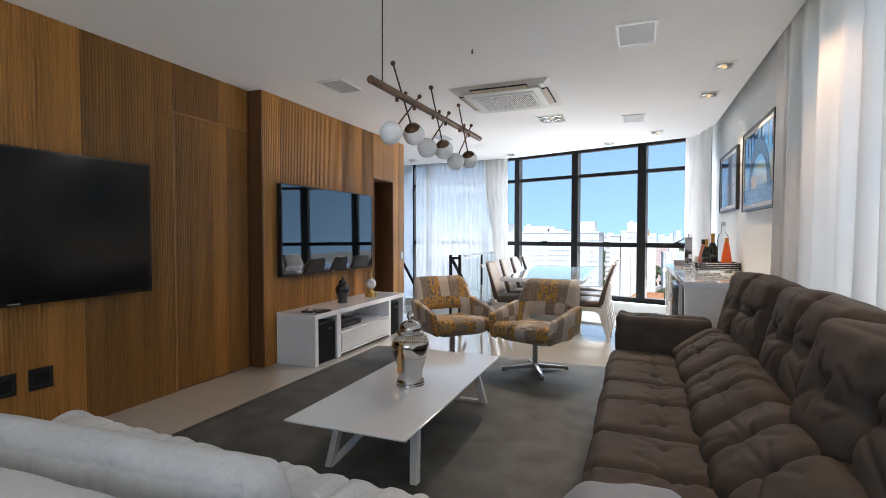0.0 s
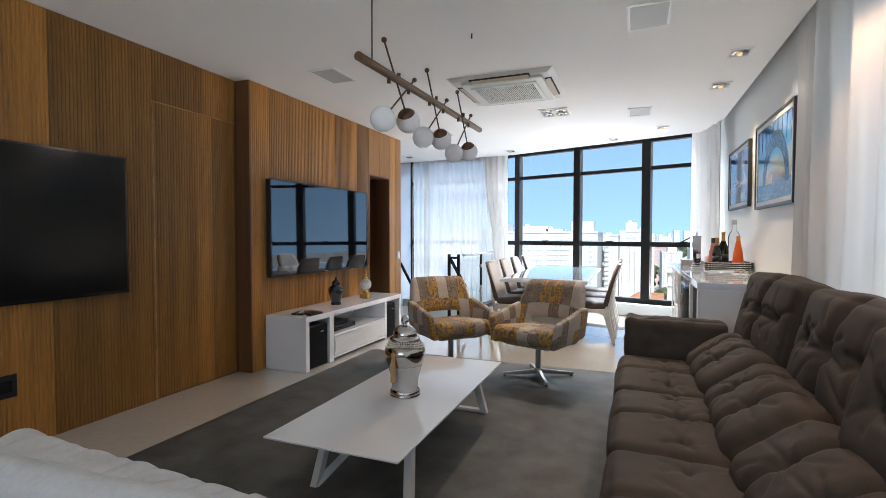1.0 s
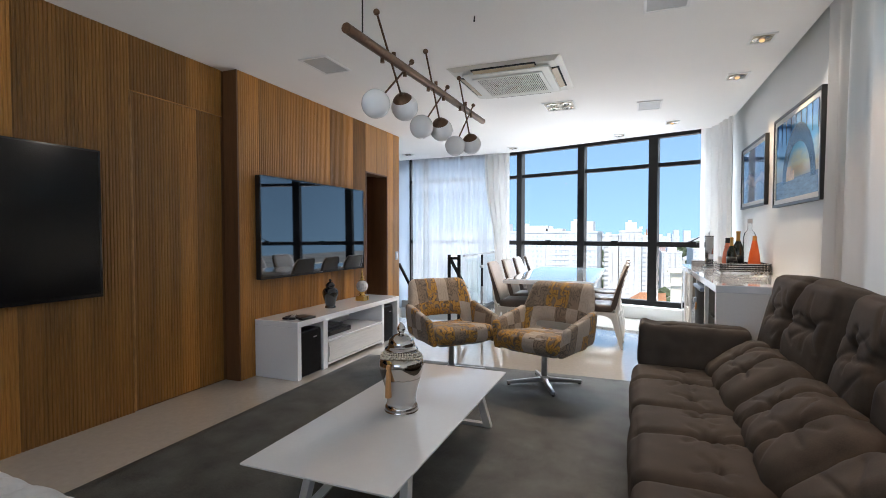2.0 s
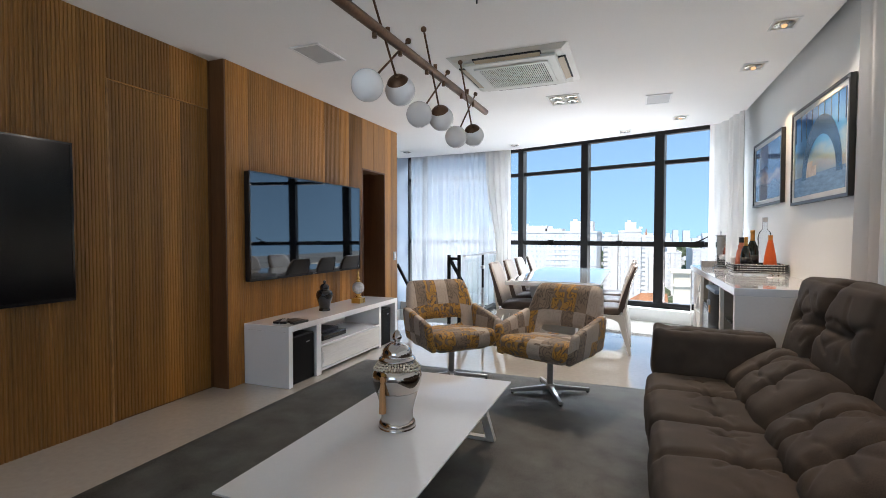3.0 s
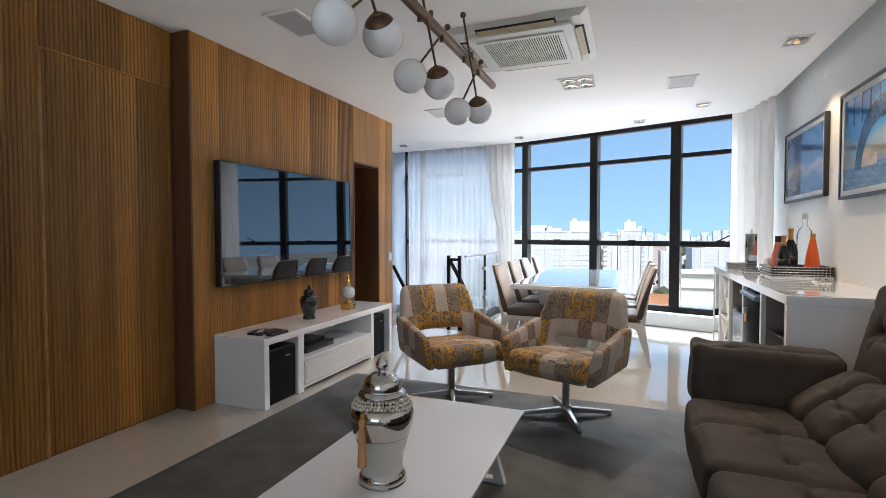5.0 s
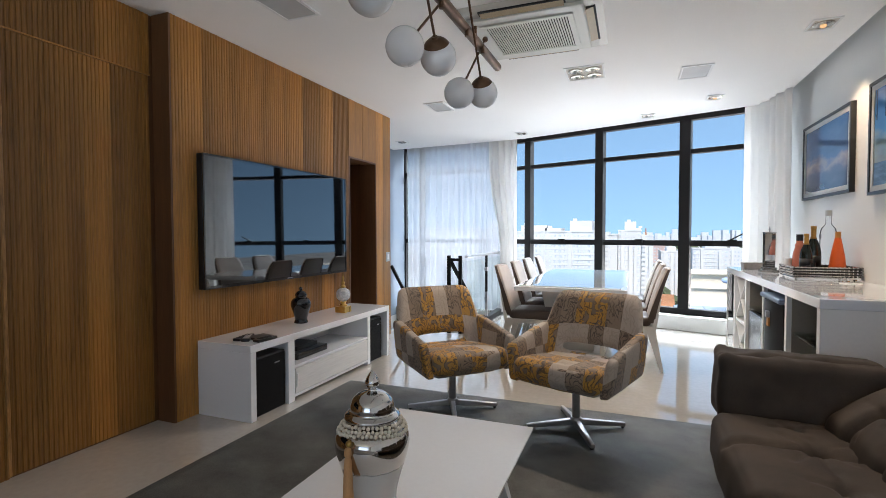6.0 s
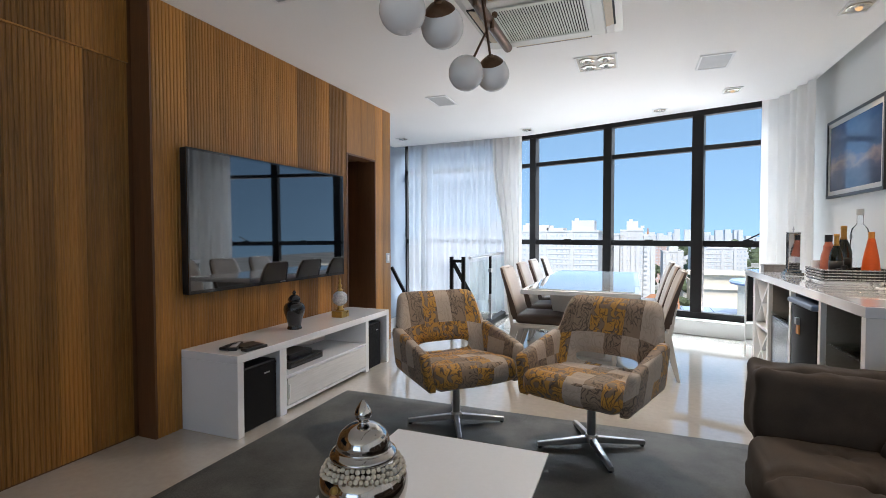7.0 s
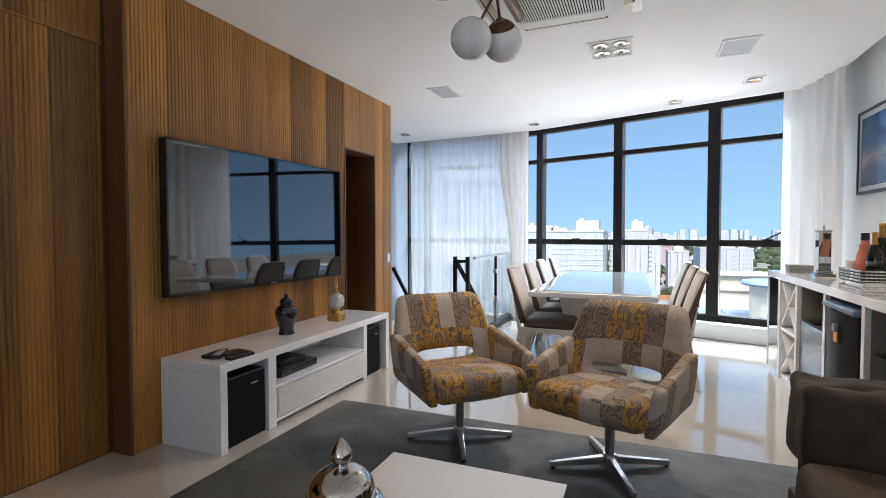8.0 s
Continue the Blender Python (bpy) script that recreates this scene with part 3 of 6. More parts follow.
def curtain(points, z0, z1, amp=0.035, wave=0.11, rows=9, per=16, seed=0.0, flare=1.0, gather=None):
    """A pleated cloth hung along the plan line points. gather: (height, fraction, side) draws the cloth together there."""
    bm = bmesh.new()
    pts = [Vector((x, y)) for x, y in points]
    seg = [(b - a).length for a, b in zip(pts, pts[1:])]
    total = sum(seg)
    k = int(total / wave * per)
    grid = []
    for i in range(k + 1):
        s = total * i / k
        acc, a, b, f = 0.0, pts[0], pts[1], 0.0
        for q, (p0, p1) in enumerate(zip(pts, pts[1:])):
            if s <= acc + seg[q] + 1e-9:
                a, b, f = p0, p1, (s - acc) / seg[q]
                break
            acc += seg[q]
        base = a + (b - a) * f
        d = (b - a).normalized()
        nrm = Vector((-d.y, d.x))
        col = []
        for j in range(rows + 1):
            h = j / rows
            ph = 2 * math.pi * s / wave + 1.3 * math.sin(s * 4.1 + seed) + 0.5 * math.sin(h * 2.5 + s * 2 + seed)
            grow = (0.55 + 0.45 * (1 - h)) * flare
            off = amp * grow * (math.sin(ph) + 0.45 * math.sin(0.47 * ph + 2 * seed + 0.8 * (1 - h)) + 0.25 * math.sin(2.1 * ph + seed))
            p = base + nrm * off
            if gather:
                gh, frac, side = gather
                pull = math.exp(-((z0 + (z1 - z0) * h - gh) / 0.75) ** 2) if z0 + (z1 - z0) * h > gh else 1.0
                anchor = pts[-1] if side > 0 else pts[0]
                p = p + (anchor - base) * (frac * pull)
            col.append(bm.verts.new((p.x, p.y, z0 + (z1 - z0) * h)))
        grid.append(col)
    for a, b in zip(grid, grid[1:]):
        for j in range(rows):
            bm.faces.new((a[j], b[j], b[j + 1], a[j + 1]))
    return bm


# ---- structure ----
FLOOR_POLY = [(-4.3, -2.6), (1.2, -2.6), (1.2, 7.97), (-2.44, 9.10), (-2.5, 9.10), (-2.5, 6.95), (-4.3, 6.95)]
structure("floor", prism(FLOOR_POLY, -0.14, 0.0), M_FLOOR, "polished pale porcelain floor reflecting the windows", "floor")
structure("stair_landing_floor", box(-4.3, -2.5, 8.72, 9.10, -0.14, 0.0), M_FLOOR, "narrow polished floor strip behind the stair opening", "floor")
structure("stairwell_lining", boxes((-4.42, -4.3, 6.95, 8.72, -2.8, -0.14), (-4.3, -2.5, 6.83, 6.95, -2.8, -0.14), (-2.5, -2.38, 6.95, 8.72, -2.8, -0.14), (-4.3, -2.5, 8.72, 8.84, -2.8, -0.14), (-4.42, -2.38, 6.83, 8.84, -2.9, -2.8)), M_WALL, "white lining walls of the stair opening", "wall")
CEIL_POLY = [(-4.3, -2.6), (0.92, -2.6), (0.92, 7.55), (-2.05, 8.52), (-4.3, 8.66)]
structure("ceiling", prism(CEIL_POLY, 2.66, 2.76), M_CEIL, "white plasterboard ceiling with a shadow gap along the wall", "ceiling")
structure("ceiling_slab", prism([(-4.5, -2.8), (1.3, -2.8), (1.3, 7.96), (-2.5, 9.14), (-4.5, 9.2)], 2.84, 3.02), M_CEIL, "white slab above the ceiling recesses", "ceiling")
# side wall with the pictures, and the wide curtained opening in it
structure("wall_east", boxes((1.02, 1.2, 3.75, 8.02, 0.0, 2.84), (1.02, 1.2, -2.6, -1.3, 0.0, 2.84), (1.02, 1.2, -1.3, 3.75, 0.0, 0.12), (1.02, 1.2, -1.3, 3.75, 2.6, 2.84)), M_WALL, "smooth pale grey painted wall with pictures", "wall")
# unseen closing wall; its opening is made up to let the rear lamp in
structure("wall_south", boxes((-4.3, -2.4, -2.75, -2.6, 0.0, 2.84), (0.4, 1.2, -2.75, -2.6, 0.0, 2.84), (-2.4, 0.4, -2.75, -2.6, 2.6, 2.84), (-2.4, 0.4, -2.75, -2.6, 0.0, 0.3)), M_WALL, "plain white unseen end wall with an opening added for the fill lamp", "wall")
structure("wall_stair", boxes((-4.45, -4.3, 6.63, 9.2, -0.14, 2.84)), M_STAIRWALL, "wall beside the stairs with its blue shade in the colour", "wall")
side_frame = thing("window_2", "wide dark-framed window behind the sheer curtain", "window")
side_frame["kind"] = "structure"
part("window_frame", boxes((1.08, 1.14, -1.3, 3.75, 0.12, 0.18), (1.08, 1.14, -1.3, 3.75, 2.54, 2.6), (1.08, 1.14, -1.3, -1.24, 0.18, 2.54), (1.08, 1.14, 3.69, 3.75, 0.18, 2.54), (1.08, 1.14, 0.3, 0.37, 0.18, 2.54), (1.08, 1.14, 2.0, 2.07, 0.18, 2.54)), M_BLACKMETAL, side_frame)

# wood-clad walls
WX, WX2 = -3.31, -3.46
wall_front = structure("wall_west", boxes((-3.46, WX - 0.012, 3.60, 5.70, 0, 2.84), (-3.46, WX - 0.012, 6.28, 6.63, 0, 2.84), (-3.46, WX - 0.012, 5.70, 6.28, 2.06, 2.84), (-4.3, -3.46, 6.48, 6.63, 0, 2.84)), M_WOODDARK, "wall block clad in fluted brown wood boards", "wall")
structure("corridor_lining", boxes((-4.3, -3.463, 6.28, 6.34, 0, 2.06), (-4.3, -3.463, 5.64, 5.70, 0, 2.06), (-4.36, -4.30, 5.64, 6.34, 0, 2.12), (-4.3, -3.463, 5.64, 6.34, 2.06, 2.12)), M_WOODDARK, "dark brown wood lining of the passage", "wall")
wall_back = structure("wall_west_recessed", boxes((-3.62, WX2 - 0.012, -2.6, 3.60, 0, 2.84)), M_WOODDARK, "recessed wall clad in fluted brown wood boards", "wall")


def fluted_board(w, h, pitch=0.024, depth=0.0036, plain=False):
    """A board in the yz plane, its face towards +x, ribbed along its height."""
    bm = bmesh.new()
    prof = [(-0.013, 0.0)]
    if plain:
        prof += [(-0.002, 0.0), (0.0, 0.002), (0.0, w - 0.002), (-0.002, w)]
    else:
        k = max(1, round(w / pitch))
        p = w / k
        for i in range(k):
            a = i * p + 0.0002
            prof += [(-depth, a), (-depth, a + p * 0.14), (-0.0015, a + p * 0.20), (0.0, a + p * 0.30), (0.0, a + p * 0.70), (-0.0015, a + p * 0.80), (-depth, a + p * 0.86), (-depth, a + p)]
    prof += [(-0.013, w)]
    lo = [bm.verts.new((x, y, 0.0)) for x, y in prof]
    hi = [bm.verts.new((x, y, h)) for x, y in prof]
    for i in range(len(prof) - 1):
        bm.faces.new((lo[i], lo[i + 1], hi[i + 1], hi[i]))
    bm.faces.new(hi)
    bm.faces.new(lo[::-1])
    return bm


def clad(parent, x, y0, y1, z0, z1, rng, plain_from=None, widths=(0.17, 0.34), depth=0.0040):
    y = y0
    while y < y1 - 0.02:
        w = rng.uniform(*widths)
        if y1 - (y + w) < 0.12:
            w = y1 - y
        plain = plain_from is not None and y > plain_from
        o = part("board", fluted_board(w - 0.0015, z1 - z0, depth=depth, plain=plain), M_WOOD, parent)
        o.location = (x, y, z0)
        y += w


rng = random.Random(11)
clad(wall_front, WX, 3.60, 5.70, 0.0, 2.658, rng, plain_from=5.45)
clad(wall_front, WX, 5.70, 6.28, 2.06, 2.658, rng, plain_from=5.0)
clad(wall_front, WX, 6.28, 6.63, 0.0, 2.658, rng, plain_from=5.0, widths=(0.16, 0.2))
clad(wall_back, WX2, -2.58, 2.76, 0.0, 2.658, rng, depth=0.0052)
clad(wall_back, WX2, 2.76, 3.57, 2.275, 2.658, rng, depth=0.0052)
# return faces away from the window; its shade is put into the darker wood
corner_board = part("board", box(WX2, WX - 0.001, 3.585, 3.5995, 0.0, 2.658), M_WOODDARK, wall_front, "return board with its shade in the dark colour")
hidden_door = thing("door_2", "flush door clad in the same fluted wood boards", "door", at=(WX2 - 0.004, 2.765, 0.01))
hidden_door["kind"] = "structure"
y = 0.0
for w in (0.17, 0.22, 0.16, 0.25):
    o = part("board", fluted_board(w - 0.0015, 2.255, depth=0.0052), M_WOOD, hidden_door)
    o.location = (0.0, y, 0.0)
    y += w
part("door_edge", box(-0.006, 0.014, -0.018, -0.001, 0.0, 2.262, 0.004), M_WOODPALE, hidden_door, "pale worn edge strip")
part("door_edge", box(-0.006, 0.008, -0.012, 0.80, 2.257, 2.265), M_WOOD, hidden_door)
passage = thing("door_1", "dark open doorway framed in brown wood", "doorway")
passage["kind"] = "structure"
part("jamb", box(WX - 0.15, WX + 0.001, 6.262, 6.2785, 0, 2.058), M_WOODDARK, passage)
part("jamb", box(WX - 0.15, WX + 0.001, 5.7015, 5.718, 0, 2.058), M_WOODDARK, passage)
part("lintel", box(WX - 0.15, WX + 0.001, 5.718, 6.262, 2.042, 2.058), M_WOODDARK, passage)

# the great window: local x along the glass, y outwards
WIN_AT, WIN_TURN = (-0.96, 8.638, 0.0), -17.2
win = thing("window_1", "tall dark-framed window wall with a city view", "window", at=WIN_AT, rz=WIN_TURN)
win["kind"] = "structure"
Z_SILL, Z_MID, Z_UP, Z_TOP = 0.215, 1.118, 2.292, 2.80
S0, S1 = -1.56, 2.14
part("window_frame", box(S0, S1, -0.05, 0.05, Z_SILL - 0.03, Z_SILL + 0.05, 0.006), M_BLACKMETAL, win, "dark bottom rail")
part("window_frame", box(S0, S1, -0.05, 0.05, 2.69, Z_TOP, 0.006), M_BLACKMETAL, win, "dark head rail")
MULL = (-1.145, 0.0, 1.12)
for s, wd in zip(MULL, (0.10, 0.115, 0.13)):
    part("mullion", box(s - wd / 2, s + wd / 2, -0.07, 0.06, Z_SILL + 0.05, 2.69, 0.006), M_BLACKMETAL, win)
bays = [(S0, MULL[0] - 0.05), (MULL[0] + 0.05, MULL[1] - 0.058), (MULL[1] + 0.058, MULL[2] - 0.065), (MULL[2] + 0.065, S1)]
for a, b in bays:
    part("transom", box(a, b, -0.045, 0.045, Z_MID - 0.04, Z_MID + 0.034, 0.005), M_BLACKMETAL, win)
    part("transom", box(a, b, -0.045, 0.045, Z_UP - 0.03, Z_UP + 0.028, 0.005), M_BLACKMETAL, win)
    for z0, z1 in ((Z_SILL + 0.05, Z_MID - 0.04), (Z_MID + 0.034, Z_UP - 0.03), (Z_UP + 0.028, 2.69)):
        pane = part("pane", sheet_x(0.0, a, b, z0, z1), M_PANE, win)
        pane.visible_shadow = False
for a, b in bays[1:]:
    c = (a + b) / 2
    part("latch", boxes((c - 0.05, c + 0.05, -0.075, -0.045, Z_MID + 0.0, Z_MID + 0.045)), M_BLACKMETAL, win, "small dark latch")
part("stay_arm", bar((1.62, -0.06, Z_MID + 0.03), (1.78, -0.06, Z_MID + 0.12), 0.02, 0.015), M_BLACKMETAL, win)
part("window_sill", box(S0 - 0.02, S1, -0.20, 0.10, 0.002, Z_SILL - 0.03, 0.006), M_WALL, win, "low white upstand under the glass")

# the window behind the far curtain
win3 = thing("window_3", "dark-framed window behind the white voile curtain", "window", at=(-4.3, 9.12, 0))
win3["kind"] = "structure"
part("window_frame", box(0.0, 1.84, -0.05, 0.05, 0.0, 0.10), M_BLACKMETAL, win3)
part("window_frame", box(0.0, 1.84, -0.05, 0.05, 2.69, 2.80), M_BLACKMETAL, win3)
for s in (0.33, 1.80):
    part("mullion", box(s - 0.04, s + 0.04, -0.06, 0.06, 0.10, 2.69), M_BLACKMETAL, win3)
part("mullion", box(0.0, 0.025, -0.05, 0.05, 0.10, 2.69), M_BLACKMETAL, win3)
for a, b in ((0.025, 0.29), (0.37, 1.76)):
    part("transom", box(a, b, -0.04, 0.04, Z_MID - 0.035, Z_MID + 0.035), M_BLACKMETAL, win3)
    part("transom", box(a, b, -0.04, 0.04, Z_UP - 0.03, Z_UP + 0.03), M_BLACKMETAL, win3)
    for z0, z1 in ((0.10, Z_MID - 0.035), (Z_MID + 0.035, Z_UP - 0.03), (Z_UP + 0.03, 2.69)):
        pane = part("pane", sheet_x(0.0, a, b, z0, z1), M_PANE, win3)
        pane.visible_shadow = False

# curtains
tagged(part("curtain", curtain([(-4.10, 8.74), (-3.3, 8.68), (-2.36, 8.68)], 0.03, 2.79, 0.034, 0.105, seed=0.4), M_SHEER, smooth=True), "sheer white voile curtain before the stair window", "curtain", "voile curtains")
tagged(part("curtain", curtain([(-2.62, 8.60), (-2.4, 8.59), (-2.17, 8.57)], 0.03, 2.79, 0.036, 0.10, seed=2.1, gather=(1.0, 0.42, 1)), M_SHEERTHICK, smooth=True), "gathered white curtain beside the great window", "curtain", "voile curtains")
tagged(part("curtain", curtain([(0.68, 7.86), (0.80, 7.45), (0.90, 6.86)], 0.03, 2.79, 0.028, 0.19, seed=3.3), M_SHEERTHICK, smooth=True), "gathered white curtain in the corner by the bar", "curtain", "voile curtains")
tagged(part("curtain", curtain([(0.955, 4.08), (0.945, 3.0), (0.945, 1.0), (0.945, -1.4)], 0.03, 2.79, 0.036, 0.25, seed=5.7), M_SHEERTHICK, smooth=True), "long white curtain glowing with daylight behind the sofa", "curtain", "voile curtains")

# rug
rug = part("rug", cushion(2.95, 3.75, 0.02, r=0.008, bulge=0.0, wrinkle=0.0012, n=40), M_RUG, smooth=True)
rug.location = (-2.715 + 1.475, 4.755 - 1.875, 0.0115)
tagged(rug, "dark grey short-pile rug under the coffee table", "rug")


# ---- living area ----
def television(at, size, label, screen, turn=0.0):
    t = thing("television", label, "television", "wall televisions", at=at)
    w, h = size
    part("case", box(-0.025, 0.030, 0, w, 0, h, 0.006), M_BLACK, t)
    bm = bmesh.new()
    k = 14
    rows = []
    for i in range(k + 1):
        u = i / k
        bow = 0.0008 * math.sin(9 * u)
        rows.append([bm.verts.new((0.033 - bow, 0.012 + (w - 0.024) * u, z)) for z in (0.022, h - 0.012)])
    for a, b in zip(rows, rows[1:]):
        bm.faces.new((a[0], b[0], b[1], a[1]))
    part("screen", bm, screen, t, smooth=True)
    part("bezel", boxes((0.028, 0.036, 0, w, 0, 0.022), (0.028, 0.036, 0, w, h - 0.012, h), (0.028, 0.036, 0, 0.012, 0.022, h - 0.012), (0.028, 0.036, w - 0.012, w, 0.022, h - 0.012)), M_BLACKGLAZE, t)
    t.matrix_basis = pose(at[0], at[1], at[2], 0, -0.3, turn)
    part("wall_mount", box(-0.045, -0.025, w * 0.35, w * 0.65, h * 0.3, h * 0.7), M_BLACK, t)
    part("mark", box(0.036, 0.0372, w / 2 - 0.03, w / 2 + 0.03, 0.008, 0.014), M_STEEL, t, "small silver bar mark")
    return t


television((WX + 0.046, 3.766, 0.860), (1.722, 0.930), "large black television showing reflections of the windows", M_SCREEN, -0.5)
television((WX2 + 0.046, 0.745, 0.862), (1.75, 0.940), "large black switched-off television on the recessed wall", M_SCREEN_MATT)


def socket(at, size):
    s = thing("wall_socket", "square black socket plate low on the wood wall", "socket", "wall sockets", at=at)
    part("plate", box(0, 0.010, 0, size, 0, size, 0.003), M_BLACK, s)
    part("insert", box(0.010, 0.013, size * 0.2, size * 0.8, size * 0.25, size * 0.75, 0.001), M_BLACKCLOTH, s)
    return s


socket((WX2, 1.725, 0.315), 0.135)
socket((WX2, 1.525, 0.315), 0.135)
sw = thing("light_switch", "white light switch plate on the wood wall", "switch", at=(WX, 6.505, 0.905))
part("plate", box(0, 0.008, 0, 0.085, 0, 0.115, 0.002), M_VENT, sw)
part("rocker", box(0.008, 0.013, 0.02, 0.065, 0.025, 0.09, 0.002), M_SATIN, sw)

# low media bench
bench = thing("media_bench", "long low white lacquered media bench against the wood wall", "media bench", at=(WX + 0.003, 3.765, 0))
BD, BL, BH = 0.462, 1.935, 0.509
part("top", box(0, BD, 0, BL, BH - 0.05, BH, 0.003), M_LACQUER, bench)
part("side_panel", box(0, BD, 0, 0.05, 0, BH - 0.05, 0.002), M_LACQUER, bench)
part("side_panel", box(0, BD, BL - 0.05, BL, 0, BH - 0.05, 0.002), M_LACQUER, bench)
part("divider", box(0, BD - 0.01, 0.385, 0.455, 0.0, BH - 0.05, 0.002), M_LACQUER, bench)
part("divider", box(0, BD - 0.01, 1.515, 1.565, 0.0, BH - 0.05, 0.002), M_LACQUER, bench)
part("back_panel", box(0.0, 0.012, 0.05, BL - 0.05, 0.03, BH - 0.05), M_SATIN, bench)
part("shelf", box(0.012, BD - 0.012, 0.455, 1.515, 0.245, 0.265, 0.002), M_LACQUER, bench)
part("bottom_panel", box(0.012, BD - 0.01, 0.455, 1.515, 0.03, 0.05), M_LACQUER, bench)
drawer = part("drawer", box(BD - 0.032, BD - 0.008, 0.462, 1.508, 0.055, 0.240, 0.002), M_DRAWER, bench, "pale streaked drawer front")
part("drawer_pull", box(BD - 0.008, BD + 0.002, 0.47, 0.478, 0.10, 0.20), M_SATIN, drawer)


def loudspeaker(at, size, label):
    s = thing("loudspeaker", label, "loudspeaker", "loudspeakers", at=at)
    d, w, h = size
    part("cabinet", box(0, d, 0, w, 0, h, 0.006), M_BLACK, s)
    part("front_cloth", box(d, d + 0.008, 0.008, w - 0.008, 0.01, h - 0.01, 0.003), M_BLACKCLOTH, s)
    part("badge", box(d + 0.008, d + 0.010, w * 0.62, w * 0.78, h - 0.075, h - 0.066), M_STEEL, s, "small silver bar badge")
    return s


loudspeaker((-3.24, 3.828, 0.0), (0.36, 0.312, 0.405), "black subwoofer box inside the media bench")
loudspeaker((-3.24, 5.350, 0.0), (0.36, 0.235, 0.415), "slim black loudspeaker inside the media bench")
player = thing("disc_player", "flat black disc player on the bench shelf", "disc player", at=(-3.20, 4.34, 0.266))
part("case", box(0, 0.27, 0, 0.40, 0, 0.05, 0.004), M_BLACK, player)
part("front_panel", box(0.27, 0.275, 0.01, 0.39, 0.006, 0.044), M_BLACKGLAZE, player)
part("decoder", box(0.03, 0.22, 0.06, 0.33, 0.0505, 0.085, 0.004), M_BLACK, player)

jar = thing("ginger_jar", "small black glazed lidded jar on the bench", "jar", at=(-3.07, 4.575, BH))
JAR = [(r * 1.13, z) for r, z in [(0.0, 0.0), (0.045, 0.0), (0.048, 0.012), (0.044, 0.03), (0.052, 0.075), (0.068, 0.13), (0.071, 0.165), (0.060, 0.195), (0.040, 0.21), (0.038, 0.222)]]
part("body", lathe(smooth_profile(JAR, 4) + [(0.0, 0.222)], 28), M_BLACKGLAZE, jar, smooth=True, auto=50)
part("lid", lathe(smooth_profile([(0.046, 0.2225), (0.047, 0.232), (0.040, 0.248), (0.024, 0.262), (0.010, 0.268), (0.014, 0.278), (0.012, 0.29), (0.0, 0.30)], 4), 24), M_BLACKGLAZE, jar, smooth=True, auto=50)
orn = thing("brass_ornament", "cut glass globe ornament with brass base and finial", "ornament", at=(-3.05, 5.17, BH))
part("base", box(-0.055, 0.055, -0.055, 0.055, 0, 0.055, 0.004), M_GOLD, orn)
part("foot", lathe([(0.04, 0.055), (0.036, 0.07), (0.02, 0.08), (0.028, 0.095), (0.03, 0.10)], 20), M_GOLD, orn, smooth=True)
globe_bm = lathe(smooth_profile([(0.02, 0.10), (0.055, 0.125), (0.066, 0.165), (0.055, 0.205), (0.02, 0.23)], 4), 18)
part("globe", globe_bm, surface("cut_glass", (0.62, 0.64, 0.66), 0.1, metal=0.3, vary=0.2, scale=40, fine=120, bump=0.5), orn, "faceted clear glass globe")
part("finial", lathe(smooth_profile([(0.022, 0.23), (0.026, 0.24), (0.012, 0.255), (0.018, 0.275), (0.009, 0.295), (0.012, 0.32), (0.005, 0.34), (0.0, 0.375)], 3), 16), M_GOLD, orn, smooth=True)
for k, (dx, dy, a, ln) in enumerate(((0.27, 0.04, 8, 0.17), (0.34, 0.05, 34, 0.20), (0.42, 0.06, -6, 0.17))):
    r = thing("remote_control", "slim black remote control lying on the bench", "remote control", "remote controls", at=(WX + dx, 3.80 + dy, BH), rz=a)
    part("case", box(-0.028, 0.028, 0, ln, 0, 0.02, 0.006), M_BLACK, r)
    part("key_pad", box(-0.02, 0.02, 0.03, ln - 0.03, 0.02, 0.0215), M_SHADOW if k != 1 else M_VENT, r)
pad = thing("media_case", "flat black case lying under the remote controls", "case", at=(WX + 0.24, 3.845, BH), rz=-12)
part("cover", box(0.0, 0.12, 0.09, 0.24, 0.0, 0.014, 0.004), M_BLACK, pad)

# coffee table
ct = thing("coffee_table", "long low white lacquered coffee table with angled legs", "coffee table", at=(-1.283, 2.665, 0))
HX, HY = 0.338, 0.812
part("tabletop", hexa([(-HX + 0.03, -HY + 0.03, 0.338), (HX - 0.03, -HY + 0.03, 0.338), (HX - 0.03, HY - 0.03, 0.338), (-HX + 0.03, HY - 0.03, 0.338), (-HX, -HY, 0.352), (HX, -HY, 0.352), (HX, HY, 0.352), (-HX, HY, 0.352)]), M_LACQUER, ct)
part("top_sheet", box(-HX, HX, -HY, HY, 0.3525, 0.360, 0.002), M_LACQUER, ct)
